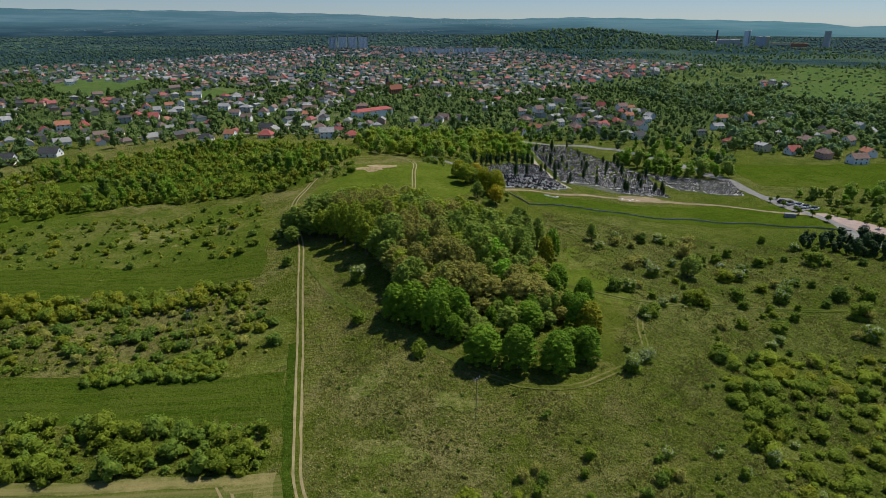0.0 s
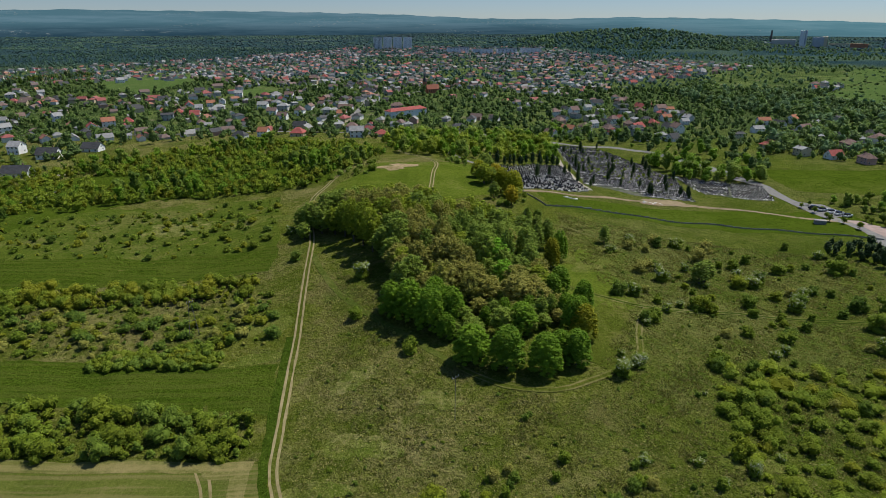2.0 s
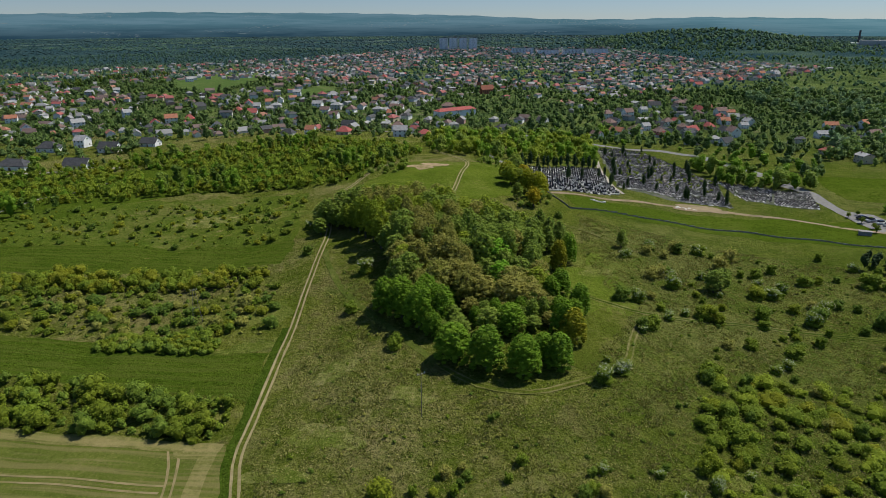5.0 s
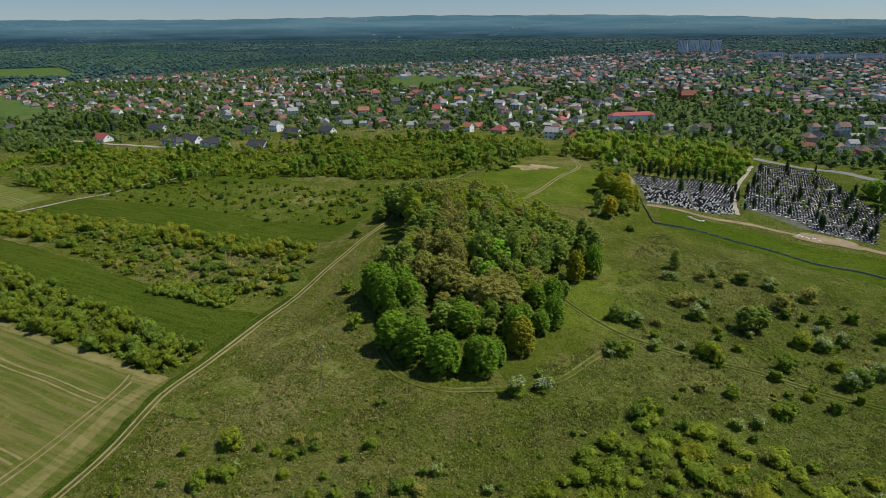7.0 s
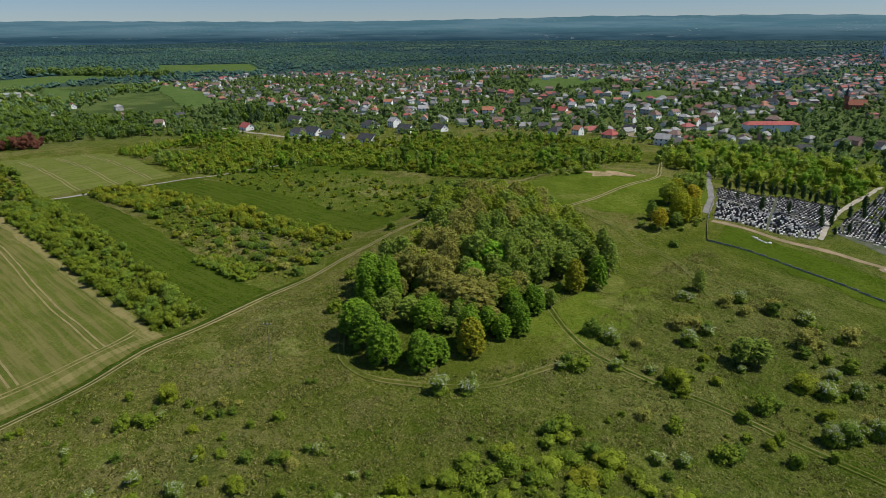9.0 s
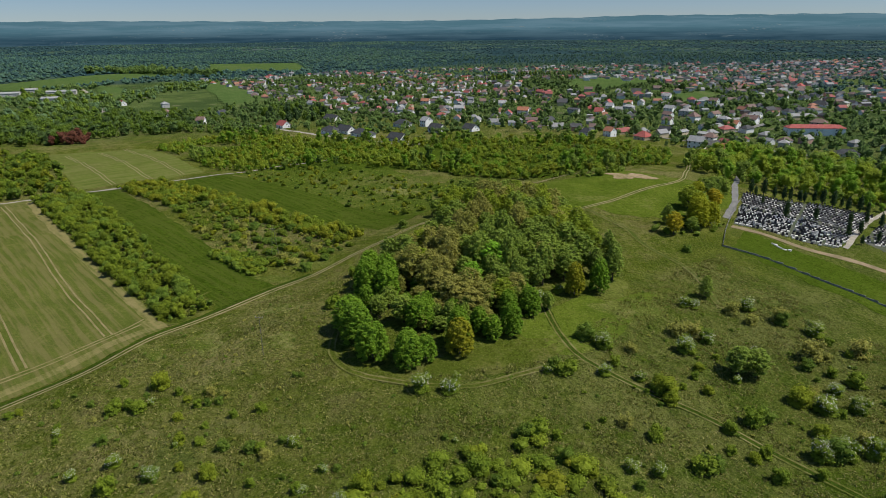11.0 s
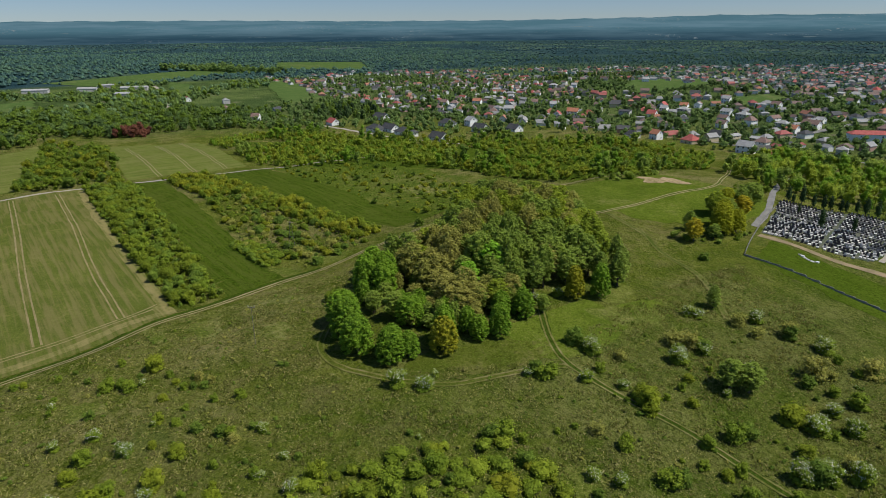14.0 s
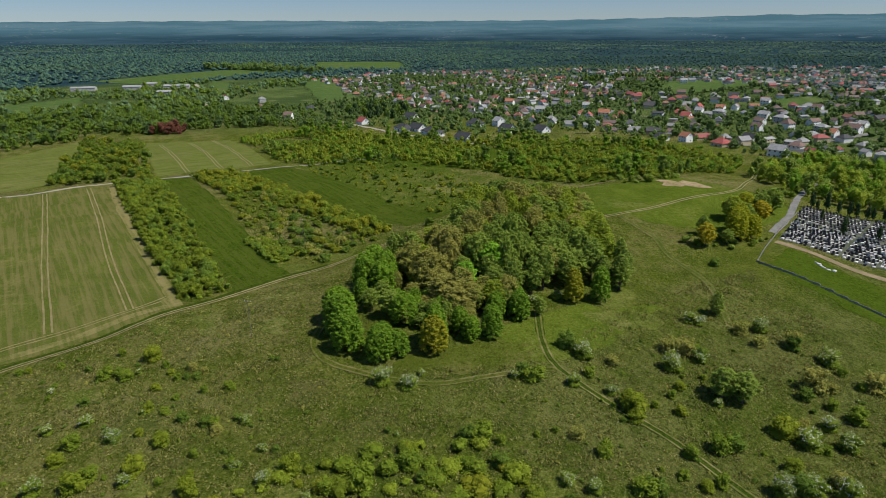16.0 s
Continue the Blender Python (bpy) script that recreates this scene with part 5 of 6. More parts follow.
# ---- grass tussocks ----
def tussocks(poly, n, seed):
    rg = np.random.default_rng(seed)
    pa = np.array(plan(poly))
    p = rg.uniform(pa.min(0), pa.max(0), (n * 3, 2))
    p = p[inside(plan(poly), p[:, 0], p[:, 1])]
    worn = np.concatenate([curve_line(plan(q), 2.0) for q in ([(-19, 95), (-21.5, 112), (-24.5, 134), (-27.5, 157), (-29.5, 180), (-31.5, 204)], [(2, 148), (16, 132), (27, 123), (38, 121), (46, 125), (55, 130.5), (62, 138), (65, 149), (72, 165)], [(41, 186), (62, 170), (72, 166), (89, 168.5), (130, 170), (170, 166)])])
    near = np.array([((worn - q) ** 2).sum(1).min() < 3.2 for q in p])
    clump = np.sin(p[:, 0] * 0.9 + 2 * np.sin(p[:, 1] * 0.31)) * np.sin(p[:, 1] * 0.8 + 2 * np.sin(p[:, 0] * 0.23)) + rg.normal(0, 0.45, len(p))
    p = p[~near & (clump > 0.0)][:n]
    z = hz(p[:, 0], p[:, 1])
    base = np.column_stack([p, z])
    tall = 0.5 + 0.5 * np.sin(p[:, 0] * 0.13 + 1.7 * np.sin(p[:, 1] * 0.09)) ** 2
    v = []
    for k in range(4):
        a = rg.uniform(0, 6.28, len(p))
        w = rg.uniform(0.07, 0.2, len(p))
        d = np.column_stack([np.cos(a) * w, np.sin(a) * w, np.zeros(len(p))])
        off = np.column_stack([rg.normal(0, 0.16, (len(p), 2)), np.full(len(p), -0.02)])
        tip = np.column_stack([rg.normal(0, 0.22, (len(p), 2)), rg.uniform(0.16, 0.46, len(p)) * tall])
        v.append(np.stack([base + off - d, base + off + d, base + off + tip], 1))
    v = np.concatenate(v).reshape(-1, 3)
    ob = new("grass", mesh_np("grass", v, [np.arange(len(v)).reshape(-1, 3)], L_BLADE))
    return tagged(ob, "tussocks of green and dead meadow grass", "grass", kind="stuff")


tussocks([(-18, 100), (4, 52), (40, 38), (80, 40), (130, 90), (170, 130), (190, 215), (62, 258), (58, 215), (66, 160), (40, 116), (10, 140), (-20, 190)], 52000, 91)

# ---- town ----
ROOFS = {"red": ((0.29, 0.08, 0.07), (0.37, 0.115, 0.1)), "orange": ((0.32, 0.14, 0.085), (0.4, 0.18, 0.11)), "brown": ((0.16, 0.108, 0.092), (0.24, 0.165, 0.14)), "dark": ((0.05, 0.052, 0.055), (0.08, 0.082, 0.085)), "grey": ((0.25, 0.25, 0.245), (0.35, 0.35, 0.34))}
WALLS = {"white": ((0.74, 0.74, 0.72), (0.82, 0.82, 0.8)), "cream": ((0.52, 0.44, 0.29), (0.6, 0.52, 0.37)), "grey": ((0.38, 0.37, 0.35), (0.48, 0.47, 0.44)), "pink": ((0.44, 0.27, 0.22), (0.5, 0.33, 0.27))}
roof_m = {k: plain_mat(k + "_roof", *v, 0.8, 0.9, 0.2, 0.08) for k, v in ROOFS.items()}
wall_m = {k: plain_mat(k + "_plaster", *v, 0.5, 0.9) for k, v in WALLS.items()}
M_GLASS = plain_mat("window_glass", (0.02, 0.025, 0.03), (0.04, 0.05, 0.06), 1, 0.1, 0, 0.6)
M_FRAME = plain_mat("window_frame", (0.7, 0.7, 0.7), (0.8, 0.8, 0.8), 2, 0.5)
M_DOOR = plain_mat("door_wood", (0.1, 0.055, 0.03), (0.16, 0.09, 0.05), 2, 0.6)


def house_shape(w, d, hw, rise, hip):
    """Wall and roof of a house with its ridge along x."""
    x, y = w / 2, d / 2
    wall_v = [(-x, -y, -1), (x, -y, -1), (x, y, -1), (-x, y, -1), (-x, -y, hw), (x, -y, hw), (x, y, hw), (-x, y, hw)]
    quads, tris = [(0, 1, 5, 4), (1, 2, 6, 5), (2, 3, 7, 6), (3, 0, 4, 7)], []
    if not hip:
        wall_v += [(-x, 0, hw + rise), (x, 0, hw + rise)]
        tris = [(4, 8, 7), (5, 6, 9)]
    o, th = 0.5, 0.22
    drop = rise * o / y
    e, r0 = hw - drop, hw + rise + 0.05
    rx = x + o if not hip else max(x - y * 0.75, 0.6)
    rv = [(-x - o, -y - o, e), (x + o, -y - o, e), (x + o, y + o, e), (-x - o, y + o, e), (-rx, 0, r0), (rx, 0, r0)]
    rv = rv + [(a, b, c + th) for a, b, c in rv]
    rq = [(6, 7, 11, 10), (8, 9, 10, 11), (0, 4, 5, 1), (2, 5, 4, 3), (0, 1, 7, 6), (2, 3, 9, 8)]
    rt = []
    if hip:
        rt = [(7, 8, 11), (9, 6, 10), (1, 5, 2), (3, 4, 0)]
    rq += [(1, 2, 8, 7), (3, 0, 6, 9)] if hip else [(1, 5, 11, 7), (5, 2, 8, 11), (3, 4, 10, 9), (4, 0, 6, 10)]
    return (np.array(wall_v, float), np.array(quads), np.array(tris).reshape(-1, 3)), (np.array(rv, float), np.array(rq), np.array(rt).reshape(-1, 3))


def house(w, d, hw, rise, hip, roof, wall, label, name="house", category="house"):
    root = tagged(new(name), label, category, "town houses")
    (wv, wq, wt), (rv, rq, rt) = house_shape(w, d, hw, rise, hip)
    part("wall", mesh_np("wall", wv, [wt, wq], wall_m[wall]), root)
    top = part("roof", mesh_np("roof", rv, [rt, rq], roof_m[roof]), root)
    v, f = boxes([((w * 0.22, d * 0.12, hw + rise * 0.4), (0.6, 0.6, rise * 0.6 + 0.9)), ((w * 0.22, d * 0.12, hw + rise + 0.9), (0.75, 0.75, 0.12))])
    part("chimney", mesh_np("chimney", v, [f], roof_m["brown"]), top)
    fv, ff = boxes([((0, 0, 0), (1.3, 0.1, 1.4)), ((0, -0.03, 0.1), (1.06, 0.1, 1.2))])
    win = mesh_np("window", fv, [ff], [M_FRAME, M_GLASS], [0] * 6 + [1] * 6)
    floors = [1.0] + ([3.8] if hw > 4.6 else [])
    for z in floors:
        for u in np.linspace(-w * 0.34, w * 0.34, 3):
            for sgn in (-1, 1):
                if z < 2 and abs(u) < 0.1 and sgn < 0:
                    continue
                ob = part("window", win, root)
                ob.matrix_basis = pose(u, sgn * d / 2, z, 0, 0, 0 if sgn < 0 else 180)
    if not hip:
        for sgn in (-1, 1):
            ob = part("window", win, root)
            ob.matrix_basis = pose(sgn * w / 2, 0, hw + 0.1, 0, 0, 90 * sgn)
    for sgn in (-1, 1):
        ob = part("window", win, root)
        ob.matrix_basis = pose(sgn * w / 2, d * 0.2, 1.0, 0, 0, 90 * sgn)
    v, f = boxes([((0, -d / 2, 0), (1.1, 0.12, 2.1))])
    part("door", mesh_np("door", v, [f], M_DOOR), root)
    return root


HOUSE_KINDS = [
    (12, 10, 3.4, 4.2, False, "red", "white"), (11, 10, 5.6, 3.4, True, "brown", "white"), (13, 9, 3.2, 3.8, False, "dark", "white"), (10, 10, 5.8, 2.6, True, "grey", "grey"),
    (12, 9, 5.6, 3.6, False, "brown", "white"), (11, 11, 3.4, 4.0, True, "red", "cream"), (14, 10, 3.3, 3.6, True, "dark", "white"), (10, 9, 5.6, 3.2, False, "grey", "white"),
    (11, 9, 5.4, 3.4, False, "orange", "white"), (12, 10, 5.8, 1.4, False, "dark", "grey"), (12, 10, 5.6, 3.4, True, "brown", "pink"), (10, 9, 5.5, 1.6, False, "grey", "cream"),
]
kind_words = {"red": "red tiled", "orange": "orange tiled", "brown": "brown tiled", "dark": "dark grey", "grey": "pale grey sheet"}
TOWN = [(-1090, 560), (-700, 470), (-420, 455), (-225, 455), (-120, 482), (-40, 470), (14, 545), (60, 560), (90, 640), (150, 780), (300, 960), (520, 1500), (350, 2150), (-300, 2250), (-560, 1750), (-860, 1250), (-1060, 850)]
OPEN = [(-360, 800, 100, 70), (-430, 1020, 75, 130), (-205, 770, 24, 50), (40, 690, 60, 50), (150, 620, 60, 50), (-20, 610, 60, 40), (5, 800, 45, 45), (560, 900, 280, 170), (-140, 2080, 80, 50), (100, 1150, 90, 60), (-800, 1010, 170, 60), (-40, 1500, 160, 60), (-880, 730, 150, 50)]
SEEN = [(-1090, 560), (-600, 440), (-400, 320), (-210, 330), (-60, 440), (60, 500), (40, 650), (-60, 900), (-300, 1000), (-700, 900), (-1090, 900)]
NEAR_A = [(-392, 347, 0), (-287, 345, 2), (-261, 343, 6), (-298, 338, 6), (-225, 349, 2), (-395, 403, 2), (-280, 399, 6), (-266, 414, 7), (-237, 400, 2), (-221, 423, 2), (-394, 477, 6), (-555, 480, 5), (-564, 522, 8), (-602, 476, 11), (-645, 514, 3), (-730, 610, 1), (-606, 535, 7), (-659, 582, 10), (-505, 521, 5), (-617, 587, 11), (-538, 577, 3), (-506, 598, 0), (-454, 579, 8), (-508, 622, 11), (-456, 545, 1), (-397, 525, 4), (-365, 527, 1), (-364, 549, 7), (-472, 541, 4), (-467, 609, 11), (-453, 617, 11)]
NEAR_B = [(-457, 639, 7), (-370, 581, 11), (-390, 614, 4), (-347, 601, 7), (-275, 553, 8), (-282, 538, 0), (-262, 562, 5), (-444, 673, 1), (-464, 680, 0), (-474, 734, 3), (-447, 747, 7), (-692, 884, 0), (-742, 822, 5), (-671, 795, 11), (-619, 737, 4), (-957, 846, 5), (-1039, 812, 6), (-1083, 865, 6), (-923, 878, 11), (-885, 584, 4), (-1020, 626, 6), (-1005, 645, 2), (-893, 607, 4), (-823, 587, 10), (-1090, 763, 3)]
NEAR_C = [(-133, 460, 6), (-118, 468, 8), (-94, 475, 5), (-103, 525, 2), (-87, 520, 11), (-71, 523, 11), (-49, 467, 7), (-31, 468, 5), (-46, 519, 6), (-58, 506, 1), (-14, 526, 3), (27, 521, 6), (-31, 648, 10), (-87, 662, 7), (-79, 595, 8), (-80, 629, 4), (-96, 613, 3), (-118, 642, 4), (-120, 605, 1), (-142, 634, 3), (-166, 648, 7), (-147, 609, 4), (-130, 578, 4), (-192, 575, 2), (-225, 668, 8), (-244, 658, 0), (-239, 618, 5), (-254, 617, 5), (-238, 588, 9), (-219, 523, 2), (-219, 605, 0)]
NEAR_E = [(255, 420, 11), (270, 409, 0), (248, 448, 5), (281, 537, 7), (311, 589, 8), (354, 576, 3), (301, 516, 6), (302, 444, 10), (340, 512, 2), (282, 394, 10), (293, 377, 4), (315, 397, 8), (405, 527, 7), (167, 486, 6), (190, 483, 2), (153, 528, 0), (183, 552, 0), (228, 613, 1), (219, 740, 10), (227, 689, 0), (242, 670, 4), (247, 604, 7), (137, 548, 1), (133, 642, 3), (98, 493, 4), (119, 529, 8), (247, 500, 9), (270, 480, 7), (325, 470, 3), (172, 520, 9), (205, 580, 5), (165, 590, 2)]
NEAR_D = [(-225, 633, 7), (-208, 641, 3), (-218, 682, 7), (-285, 694, 2), (-309, 685, 11), (-215, 731, 7), (-240, 735, 3), (-400, 841, 7), (-340, 850, 6), (-298, 878, 6), (-300, 933, 2), (-225, 852, 2), (-202, 904, 5), (-148, 774, 6), (-156, 722, 4), (-145, 813, 3), (-120, 809, 4), (-105, 832, 6), (-161, 981, 5), (-75, 789, 6), (-58, 807, 11), (-157, 1065, 0), (-155, 868, 11), (-162, 909, 10)]


def town_keep(x, y):
    ok = np.ones(len(x), bool)
    for cx, cy, a, b in OPEN:
        ok &= ((x - cx) / a) ** 2 + ((y - cy) / b) ** 2 > 1
    return ok


def lots():
    """House lots along both sides of streets, district by district."""
    rg = np.random.default_rng(61)
    out, lanes = [], []
    for gx in range(-1300, 600, 210):
        for gy in range(340, 2300, 190):
            a = 0.5 + 0.55 * math.sin(gx * 0.0037 + gy * 0.0021) + rg.normal(0, 0.15)
            ca, sa = math.cos(a), math.sin(a)
            for row in np.arange(-95, 96, 48):
                row += rg.normal(0, 5)
                lanes.append([(gx + ca * u - sa * row, gy + sa * u + ca * row) for u in (-105, 0, 105)])
                for side in (-11, 11):
                    for u in np.arange(-100, 101, 17.5):
                        if rg.uniform() < (0.8 if math.hypot(gx, gy) < 1000 else 0.62):
                            w = row + side + rg.normal(0, 2.5)
                            uu = u + rg.normal(0, 3)
                            x, y = gx + ca * uu - sa * w, gy + sa * uu + ca * w
                            if abs(x - gx) < 108 and abs(y - gy) < 98:
                                out.append((x, y, a + (1.571 if rg.uniform() < 0.35 else 0) + rg.normal(0, 0.1)))
    return out, lanes


raw, lanes = lots()
rx, ry = np.array([p[0] for p in raw]), np.array([p[1] for p in raw])
ok = inside(TOWN, rx, ry) & town_keep(rx, ry) & ((~inside(SEEN, rx, ry)) | (np.sin(rx * 7.3) * np.sin(ry * 5.1) > -0.75))
fixed = [(x, y, 0.06 * math.sin(x) if x < -200 and y < 440 else 0.35 + 0.5 * math.sin(x * 0.013) + (1.571 if (x * 7 + y * 3) % 5 < 2 else 0), k) for x, y, k in NEAR_A + NEAR_B + NEAR_C + NEAR_D + NEAR_E]
for k, (poly, n, gap) in enumerate([([(110, 593), (149, 528), (190, 480), (258, 630), (267, 722), (229, 798), (145, 703)], 40, 19), ([(300, 480), (330, 430), (380, 470), (409, 547), (402, 622), (323, 600)], 10, 24), ([(516, 881), (560, 879), (611, 961), (563, 964)], 8, 17), ([(291, 970), (444, 1106), (659, 1342), (571, 1614), (350, 1320)], 150, 19)]):
    fixed += [(x, y, 0.4 + 0.3 * math.sin(x * 0.02) + (1.571 if rng.uniform() < 0.4 else 0), int(rng.integers(12))) for x, y in fill(poly, n, gap, 64 + k)]
near = sorted([p for p, good in zip(raw, ok) if good and all(math.hypot(p[0] - q[0], p[1] - q[1]) > 12 for q in fixed)], key=lambda p: math.hypot(p[0] - 60, p[1] - 60))
rest = [(x, y, a, int(rng.choice(12, p=[0.14, 0.1, 0.1, 0.07, 0.1, 0.1, 0.08, 0.08, 0.08, 0.05, 0.06, 0.04]))) for x, y, a in near]
placed = plan(sorted(fixed, key=lambda p: math.hypot(p[0] - 60, p[1] - 60)) + rest)
for ln in lanes:
    p = np.array(ln)
    if inside(TOWN, p[:, 0], p[:, 1]).all() and town_keep(p[:, 0], p[:, 1]).all() and math.hypot(*p[1]) < 1500 and not inside(SEEN, p[1:2, 0], p[1:2, 1])[0]:
        tagged(new("street", ribbon_mesh("street", curve_line(plan(ln), 8), 4.0, 0.25, M_ASPHALT, 0, 0.1, 2, 1)), "narrow grey asphalt street between houses", "street", kind="structure")
track("road_13", [(-700, 480), (-600, 500), (-520, 510), (-430, 520), (-330, 515), (-250, 500), (-150, 500), (-60, 495), (20, 500)], 4.0, (M_ASPHALT, M_ASPHALT), "grey asphalt village street", False, 0.2)
track("road_14", [(-72, 560), (-72, 751), (-130, 950), (-290, 1360)], 5.0, (M_ASPHALT, M_ASPHALT), "grey asphalt main street of the town", False, 0.2)
track("road_15", [(-1020, 333), (-850, 310), (-777, 297), (-642, 261)], 4.5, (M_GRAVEL, M_GRAVEL), "pale lane down to the farm", False, 0.2)
house_protos = {}
NEAR_HOUSES = 299
for x, y, a, k in placed[:NEAR_HOUSES]:
    spec = HOUSE_KINDS[k]
    if k not in house_protos:
        ob = house_protos[k] = house(*spec, "%s house with a %s %s roof" % ({"white": "white plastered", "cream": "cream plastered", "grey": "grey plastered", "pink": "dusty pink"}[spec[6]], kind_words[spec[5]], "hipped" if spec[4] else "gabled"))
    else:
        ob = copy_thing(house_protos[k], Matrix())
    s = rng.uniform(0.54, 0.7) * (1.25 if y < 350 and x < -150 else 1.0)
    ob.matrix_basis = Matrix.LocRotScale((x, y, float(hz(x, y))), Euler((0, 0, a)), (s * rng.uniform(0.85, 1.35), s, s * rng.uniform(0.85, 1.1)))
wv, wq, wt, rv, rq, rt, nw, nr = [], [], [], [], [], [], 0, 0
for x, y, a, k in placed[NEAR_HOUSES:]:
    (v1, q1, t1), (v2, q2, t2) = house_shape(*HOUSE_KINDS[k][:5])
    wide = rng.uniform(0.85, 1.4)
    s, ca, sa, z = rng.uniform(0.42, 0.62), math.cos(a), math.sin(a), float(hz(x, y))
    for v, q, t, V, Q, T, n in ((v1, q1, t1, wv, wq, wt, nw), (v2, q2, t2, rv, rq, rt, nr)):
        v = v * (s * wide, s, s * 0.9)
        V.append(np.column_stack([x + ca * v[:, 0] - sa * v[:, 1], y + sa * v[:, 0] + ca * v[:, 1], z + v[:, 2]]))
        Q.append(q + n)
        T.append(t + n)
    nw, nr = nw + len(v1), nr + len(v2)
M_FARWALL = pick_mat("far_walls", [c for k in ("white", "cream", "white", "grey", "pink", "white") for c in (WALLS[k][0],)])
M_FARROOF = pick_mat("far_roofs", [ROOFS[k][0] for k in ("red", "brown", "dark", "grey", "brown", "orange", "grey", "red", "brown", "dark", "dark", "grey")])
far_walls = tagged(new("houses", mesh_np("houses", np.concatenate(wv), [np.concatenate(wt), np.concatenate(wq)], M_FARWALL)), "hundreds of far plastered houses of the town", "houses", kind="stuff")
part("roofs", mesh_np("roofs", np.concatenate(rv), [np.concatenate(rt), np.concatenate(rq)], M_FARROOF), far_walls)

# landmarks
school = house(44, 10, 6.2, 2.2, True, "red", "white", "long white school building with a bright red roof", "school", "school")
place(school, -20 * K, 604 * K, 0.76, 0.72)
M_BRICK = plain_mat("red_brick", (0.28, 0.10, 0.055), (0.36, 0.14, 0.08), 1.5, 0.85)


def church(x, y):
    root = tagged(new("church"), "red brick church with an orange roof and pointed tower", "church")
    (v, q, t), (r, rq_, rt_) = house_shape(34, 15, 10, 9, False)
    part("nave", mesh_np("nave", v, [t, q], M_BRICK), root)
    part("roof", mesh_np("roof", r, [rt_, rq_], plain_mat("church_roof", (0.21, 0.075, 0.048), (0.27, 0.10, 0.06), 0.8, 0.9)), root)
    v, f = boxes([((-20, 0, 0), (7, 7, 26)), ((-20, 0, 26), (7.6, 7.6, 0.6))])
    tower = part("tower", mesh_np("tower", v, [f], M_BRICK), root)
    v, f = tube([(-20, 0, 26.6), (-20, 0, 44)], [4.2, 0.1], 8)
    part("spire", mesh_np("spire", v, [f], roof_m["dark"]), tower)
    for z in (8, 17):
        for s in (-1, 1):
            v, f = boxes([((-20, s * 3.55, z), (1.4, 0.2, 4))])
            part("window", mesh_np("window", v, [f], M_GLASS), root)
    for u in np.linspace(-12, 14, 6):
        for s in (-1, 1):
            v, f = boxes([((u, s * 7.5, 3), (1.3, 0.2, 5))])
            part("window", mesh_np("window", v, [f], M_GLASS), root)
    place(root, x * K, y * K, 0.42, 0.6)


church(2, 800)


def tower_block(x, y, w, h, turn, label):
    root = tagged(new("apartment_block"), label, "apartment block", "tower blocks")
    v, f = boxes([((0, 0, 0), (w, 14, h))])
    part("wall", mesh_np("wall", v, [f], wall_m["white"]), root)
    v, f = boxes([((0, 0, h), (w + 0.6, 14.6, 0.8)), ((w * 0.2, 0, h + 0.8), (6, 6, 2.4))])
    part("roof", mesh_np("roof", v, [f], roof_m["dark"]), root)
    for z in np.arange(2.5, h - 1, 3.0):
        v, f = boxes([((u, -7.02, z), (1.5, 0.15, 1.3)) for u in np.arange(-w / 2 + 2.5, w / 2 - 1, 4.0)])
        tagged(part("window_band", mesh_np("window_band", v, [f], M_GLASS), root), kind="stuff")
    place(root, x * K, y * K, K, turn)


for i in range(4):
    tower_block(-186 + i * 32, 2110 - i * 14, 26, 36, 0.1, "grey concrete eleven-storey apartment block")
for i in range(4):
    tower_block(60 + i * 70, 1830 + i * 25, 58, 15, 0.2, "long pale five-storey apartment block")
# steel grey with a blue lean painted in for the hazy distance
M_STEEL = plain_mat("hazed_grey_steel", (0.34, 0.37, 0.4), (0.44, 0.47, 0.5), 0.3, 0.6)


def works(x, y):
    root = tagged(new("coal_mine"), "grey mine works with a tall white winding tower", "mine")
    for name, c, s, mat in (("winding_tower", (0, 0, 0), (26, 22, 62), wall_m["white"]), ("tower_core", (8, -12, 8), (5, 4, 56), M_STEEL), ("hall", (-70, 10, 0), (90, 40, 26), wall_m["grey"]), ("hall", (55, -10, 0), (40, 36, 38), M_STEEL), ("hall", (78, -5, 0), (18, 30, 40), wall_m["cream"]), ("hall", (-140, 5, 0), (50, 30, 16), wall_m["white"]), ("conveyor", (130, 0, 8), (70, 8, 8), wall_m["cream"]), ("hall", (200, 10, 0), (60, 30, 14), roof_m["orange"])):
        v, f = boxes([(c, s)])
        part(name, mesh_np(name, v, [f], mat), root)
    v, f = tube([(-120, 40, 0), (-120, 40, 62)], [5, 3.4], 12)
    part("chimney", mesh_np("chimney", v, [f], roof_m["dark"]), root)
    v, f = tube([(300, 30, 0), (300, 30, 25), (300, 30, 62)], [16, 12, 13], 16)
    part("cooling_tower", mesh_np("cooling_tower", v, [f], wall_m["grey"]), root)
    place(root, x * K, y * K, 0.64, -0.5)


works(1219, 2215)
for x, y, w, turn in [(-960, 160, 34, 1.2), (-940, 225, 26, 1.2), (-915, 285, 38, 1.2), (-985, 260, 24, 1.2), (-820, 250, 20, 1.0)]:
    ob = house(w, 14, 4.5, 1.6, False, "grey", "grey", "long low grey farm shed", "shed", "shed")
    place(ob, x * K, y * K, K, turn)
for i, (x, y) in enumerate([(-700, 300), (-560, 300), (-520, 345), (-640, 330), (-470, 300), (-610, 470)]):
    ob = copy_thing(house_protos[sorted(house_protos)[i % len(house_protos)]], Matrix())
    place(ob, x * K, y * K, 0.65, i)

# ---- trees of the town and the plain ----
taken = {}
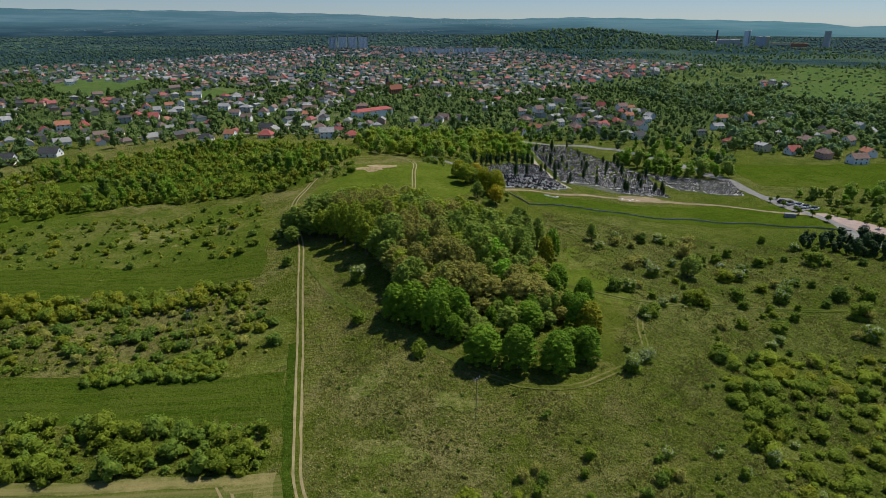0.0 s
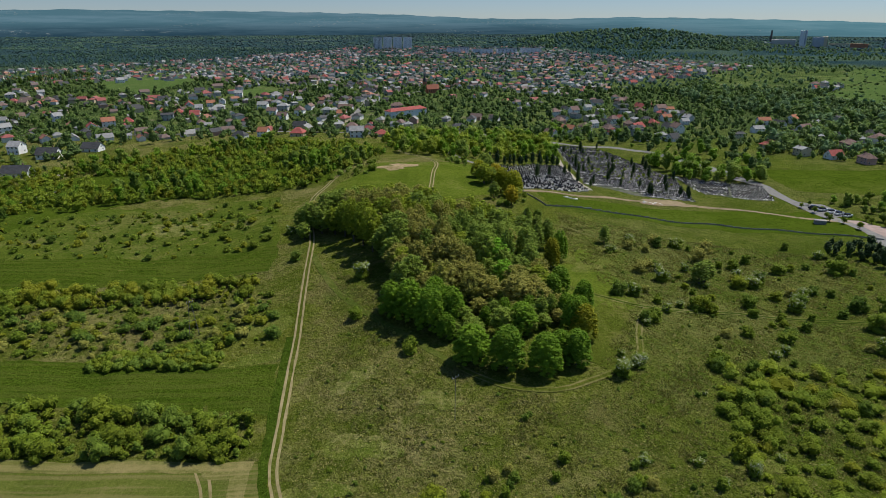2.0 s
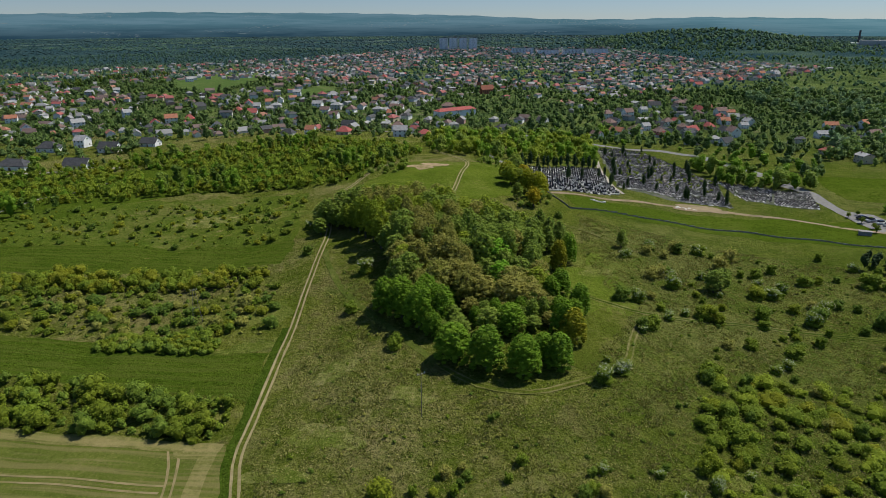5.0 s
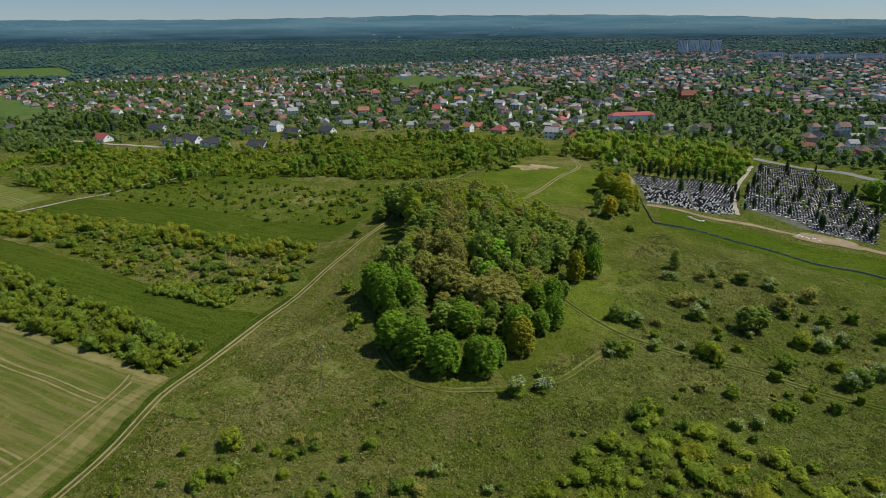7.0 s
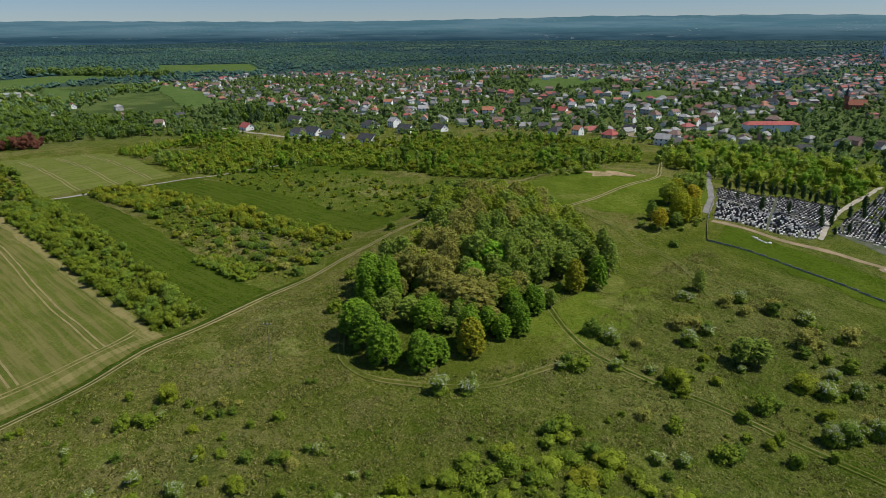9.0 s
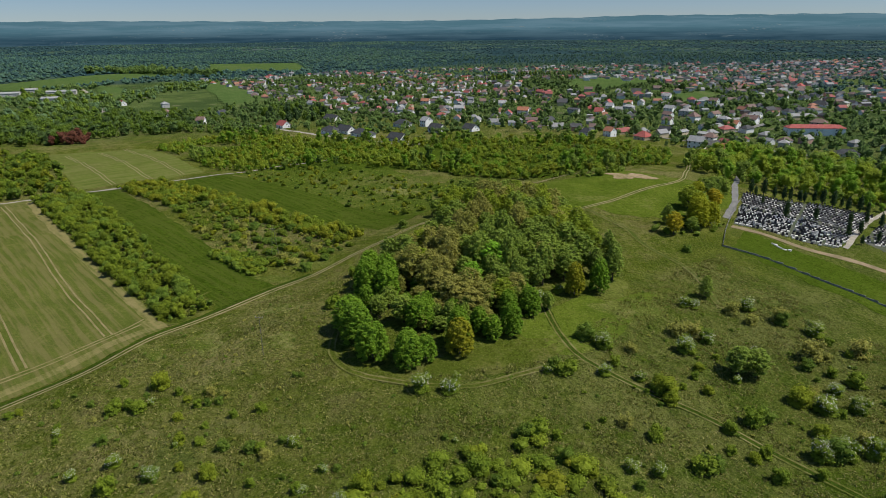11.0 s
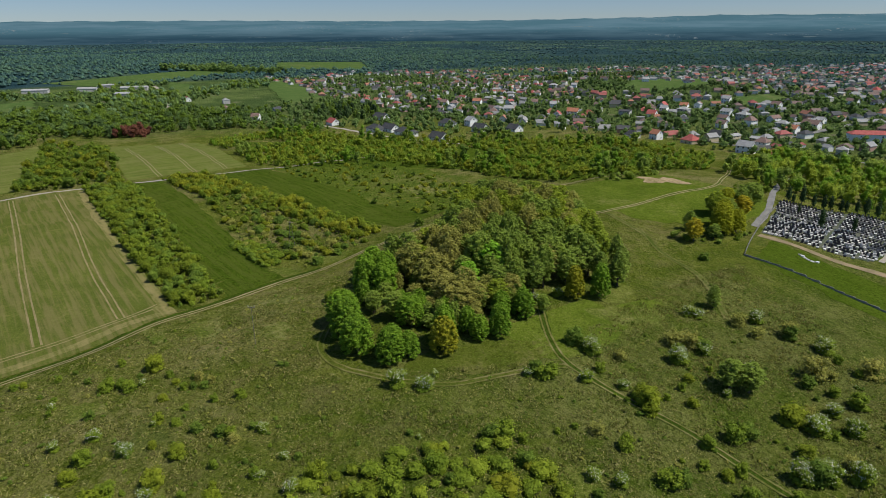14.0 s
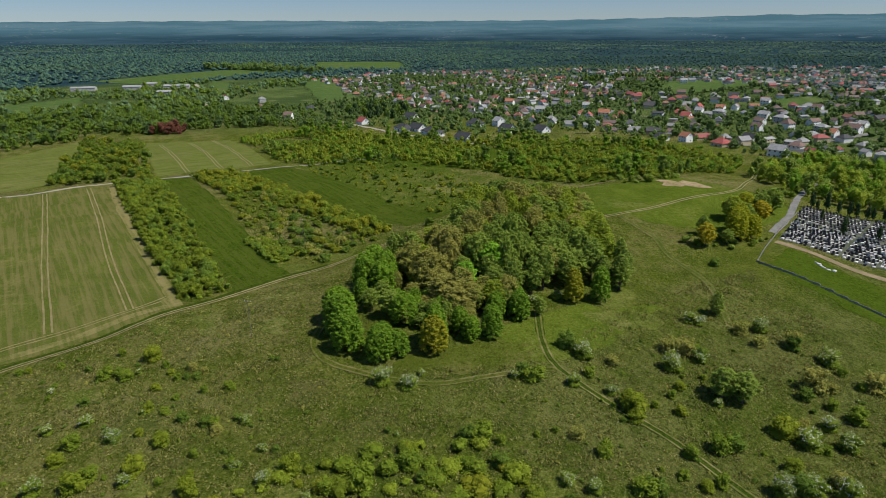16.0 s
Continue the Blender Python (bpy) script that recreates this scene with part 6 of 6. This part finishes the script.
for x, y, a, k in placed:
    x, y = x / K, y / K
    taken.setdefault((int(x // 12), int(y // 12)), []).append((x, y))


def free(x, y):
    out = []
    for a, b in zip(x, y):
        k = (int(a // 12), int(b // 12))
        out.append(all((a - p) ** 2 + (b - q) ** 2 > 42 for i in (-1, 0, 1) for j in (-1, 0, 1) for p, q in taken.get((k[0] + i, k[1] + j), ())))
    return np.array(out, bool)


far_open = [np.array(q, float) for q in far_field_quads]


def not_field(x, y):
    ok = np.ones(len(x), bool)
    for q in far_open:
        ok &= ~inside([tuple(p) for p in q], x, y)
    return ok


def garden_spot(x, y):
    return free(x, y) & not_field(x, y)


TOWN_NEAR = [(-470, 320), (-300, 352), (-215, 360), (-228, 432), (-120, 475), (-40, 452), (14, 480), (90, 455), (185, 500), (250, 400), (420, 380), (620, 560), (620, 900), (-600, 900), (-1000, 760), (-900, 500), (-620, 440)]
grow("town_trees", TOWN_NEAR, 5600, 4.3, 71, (2.0, 8.0), (1.8, 4.8), [L_TOWN, L_TOWN_DARK, L_TOWN_DARK, L_TOWN, L_TOWN_DARK], "garden trees and shrubs between the houses", keep=garden_spot, per=24, size=0.6, lobes=2, far=True, category="woodland")
grow("town_trees", TOWN_NEAR, 850, 10, 72, (7, 13), (2.8, 5.2), [L_TOWN, L_TOWN_DARK, L_TOWN_DARK], "taller dark trees between the houses", keep=garden_spot, per=70, size=0.8, lobes=3, category="woodland")
TOWN_FAR = [(-1000, 760), (-600, 900), (420, 900), (520, 1500), (500, 2250), (-900, 2350), (-1300, 1650)]
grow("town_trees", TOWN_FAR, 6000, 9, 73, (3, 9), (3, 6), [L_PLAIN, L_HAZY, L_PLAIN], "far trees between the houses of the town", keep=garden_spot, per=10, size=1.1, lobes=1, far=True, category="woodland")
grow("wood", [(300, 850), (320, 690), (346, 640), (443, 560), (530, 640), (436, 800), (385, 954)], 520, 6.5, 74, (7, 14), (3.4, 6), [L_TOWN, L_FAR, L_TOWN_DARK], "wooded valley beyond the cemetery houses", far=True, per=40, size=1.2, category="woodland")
EAST_SLOPE = [(420, 800), (620, 760), (900, 560), (1500, 1100), (1500, 2300), (500, 2250), (520, 1500)]
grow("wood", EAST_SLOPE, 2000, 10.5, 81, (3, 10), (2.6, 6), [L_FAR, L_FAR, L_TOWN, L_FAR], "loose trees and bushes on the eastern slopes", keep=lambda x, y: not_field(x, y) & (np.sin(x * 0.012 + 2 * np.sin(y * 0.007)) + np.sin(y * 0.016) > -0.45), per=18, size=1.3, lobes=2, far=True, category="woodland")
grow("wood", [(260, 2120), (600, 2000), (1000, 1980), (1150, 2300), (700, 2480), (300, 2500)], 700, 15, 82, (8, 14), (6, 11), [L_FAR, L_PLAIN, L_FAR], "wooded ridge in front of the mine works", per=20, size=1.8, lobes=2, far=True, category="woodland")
grow("wood", [(235, 425), (300, 390), (640, 380), (900, 560), (600, 640), (420, 640), (300, 560)], 800, 6.5, 75, (4, 12), (2.6, 6), [L_TOWN, L_FAR, L_TOWN, L_TOWN_DARK], "trees among the eastern houses", keep=garden_spot, far=True, per=40, size=1.2, category="woodland")
STRIP = [(-525, 810), (-575, 800), (-665, 1150), (-600, 1190)]
WEST = [(-1000, 60), (-1150, 170), (-1000, 300), (-1040, 480), (-1000, 640), (-1060, 900), (-1300, 1650), (-2300, 1900), (-2600, 400), (-2300, -400), (-1100, -300)]
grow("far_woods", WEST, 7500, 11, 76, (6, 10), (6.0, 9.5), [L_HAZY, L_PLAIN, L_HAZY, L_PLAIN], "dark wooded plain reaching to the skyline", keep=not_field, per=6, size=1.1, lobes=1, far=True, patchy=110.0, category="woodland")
grow("wood", [(-560, -60), (-640, 40), (-560, 190), (-720, 330), (-1000, 640), (-1040, 480), (-1000, 300), (-1000, 0), (-800, -200)], 1100, 7.5, 77, (3, 11), (2.8, 6.0), [L_TOWN_DARK, L_MIXED, L_TOWN, L_FAR], "loose woods and bushes round the farm sheds", keep=lambda x, y: not_field(x, y) & ((np.sin(x * 0.021 + 1.4 * np.sin(y * 0.017)) + np.sin(y * 0.026 + 1.1 * np.sin(x * 0.013)) > -0.15) | (np.hypot(x + 600, y - 230) < 110)), per=46, size=0.6, lobes=3, far=True, category="woodland")
grow("wood", [(-1411, 456), (-1440, 600), (-1255, 610), (-1155, 640), (-1140, 615), (-1240, 575), (-1350, 540), (-1390, 440)], 120, 9, 78, (12, 20), (6, 9), L_TOWN, "row of tall light green poplars on the far field edge", per=60, size=2.0, lobes=3, category="woodland")
grow("trees", [(-470, 360), (-410, 365), (-400, 400), (-450, 430), (-520, 420)], 40, 8, 79, (9, 14), (3.2, 5), [L_THUJA, L_DARK], "dark conifers behind the red-roofed house", per=80, size=0.8, tall=True, category="woodland")
grow("scrub", [(400, 690), (514, 640), (960, 1210), (870, 1390), (600, 950), (480, 950)], 420, 9, 83, (1.5, 5), (1.5, 4.2), [L_TOWN, L_FAR, L_TOWN_DARK], "scattered bushes on the open eastern slope", per=40, size=0.7, lobes=2, far=True)
grow("wood", STRIP, 150, 5.5, 84, (7, 13), (2.4, 4.2), [L_TOWN_DARK, L_DARK, L_THUJA], "dark strip of conifers on the town's green hill", per=60, size=0.7, lobes=2, tall=True, category="woodland")
# clearings with meadows in the far woods, colours dimmed and blued as by haze
M_PLOT = [plain_mat("hazed_pasture", (0.03, 0.06, 0.05), (0.045, 0.08, 0.058), 0.02, 0.95), plain_mat("hazed_stubble", (0.04, 0.066, 0.056), (0.058, 0.085, 0.068), 0.02, 0.95)]
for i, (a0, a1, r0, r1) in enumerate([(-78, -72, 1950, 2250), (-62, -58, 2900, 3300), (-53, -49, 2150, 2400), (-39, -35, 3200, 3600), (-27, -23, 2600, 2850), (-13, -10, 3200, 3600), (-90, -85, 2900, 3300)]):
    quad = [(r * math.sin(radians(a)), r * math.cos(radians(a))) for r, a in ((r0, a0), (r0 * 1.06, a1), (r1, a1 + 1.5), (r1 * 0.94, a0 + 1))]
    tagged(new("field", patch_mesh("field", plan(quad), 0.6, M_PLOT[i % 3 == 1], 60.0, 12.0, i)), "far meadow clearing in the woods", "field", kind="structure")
    far_open.append(np.array(quad))
ring = [(2300 * math.sin(radians(q)), 2300 * math.cos(radians(q))) for q in range(-100, 51, 10)] + [(4500 * math.sin(radians(q)), 4500 * math.cos(radians(q))) for q in range(50, -101, -10)]
grow("far_woods", ring, 11000, 15, 80, (4, 8), (9, 14), [L_HAZED_PINE, L_HAZED_PINE, L_HAZY, L_PLAIN], "dark wooded plain reaching to the skyline", keep=not_field, per=0, lobes=1, far=True, patchy=210.0, category="woodland")
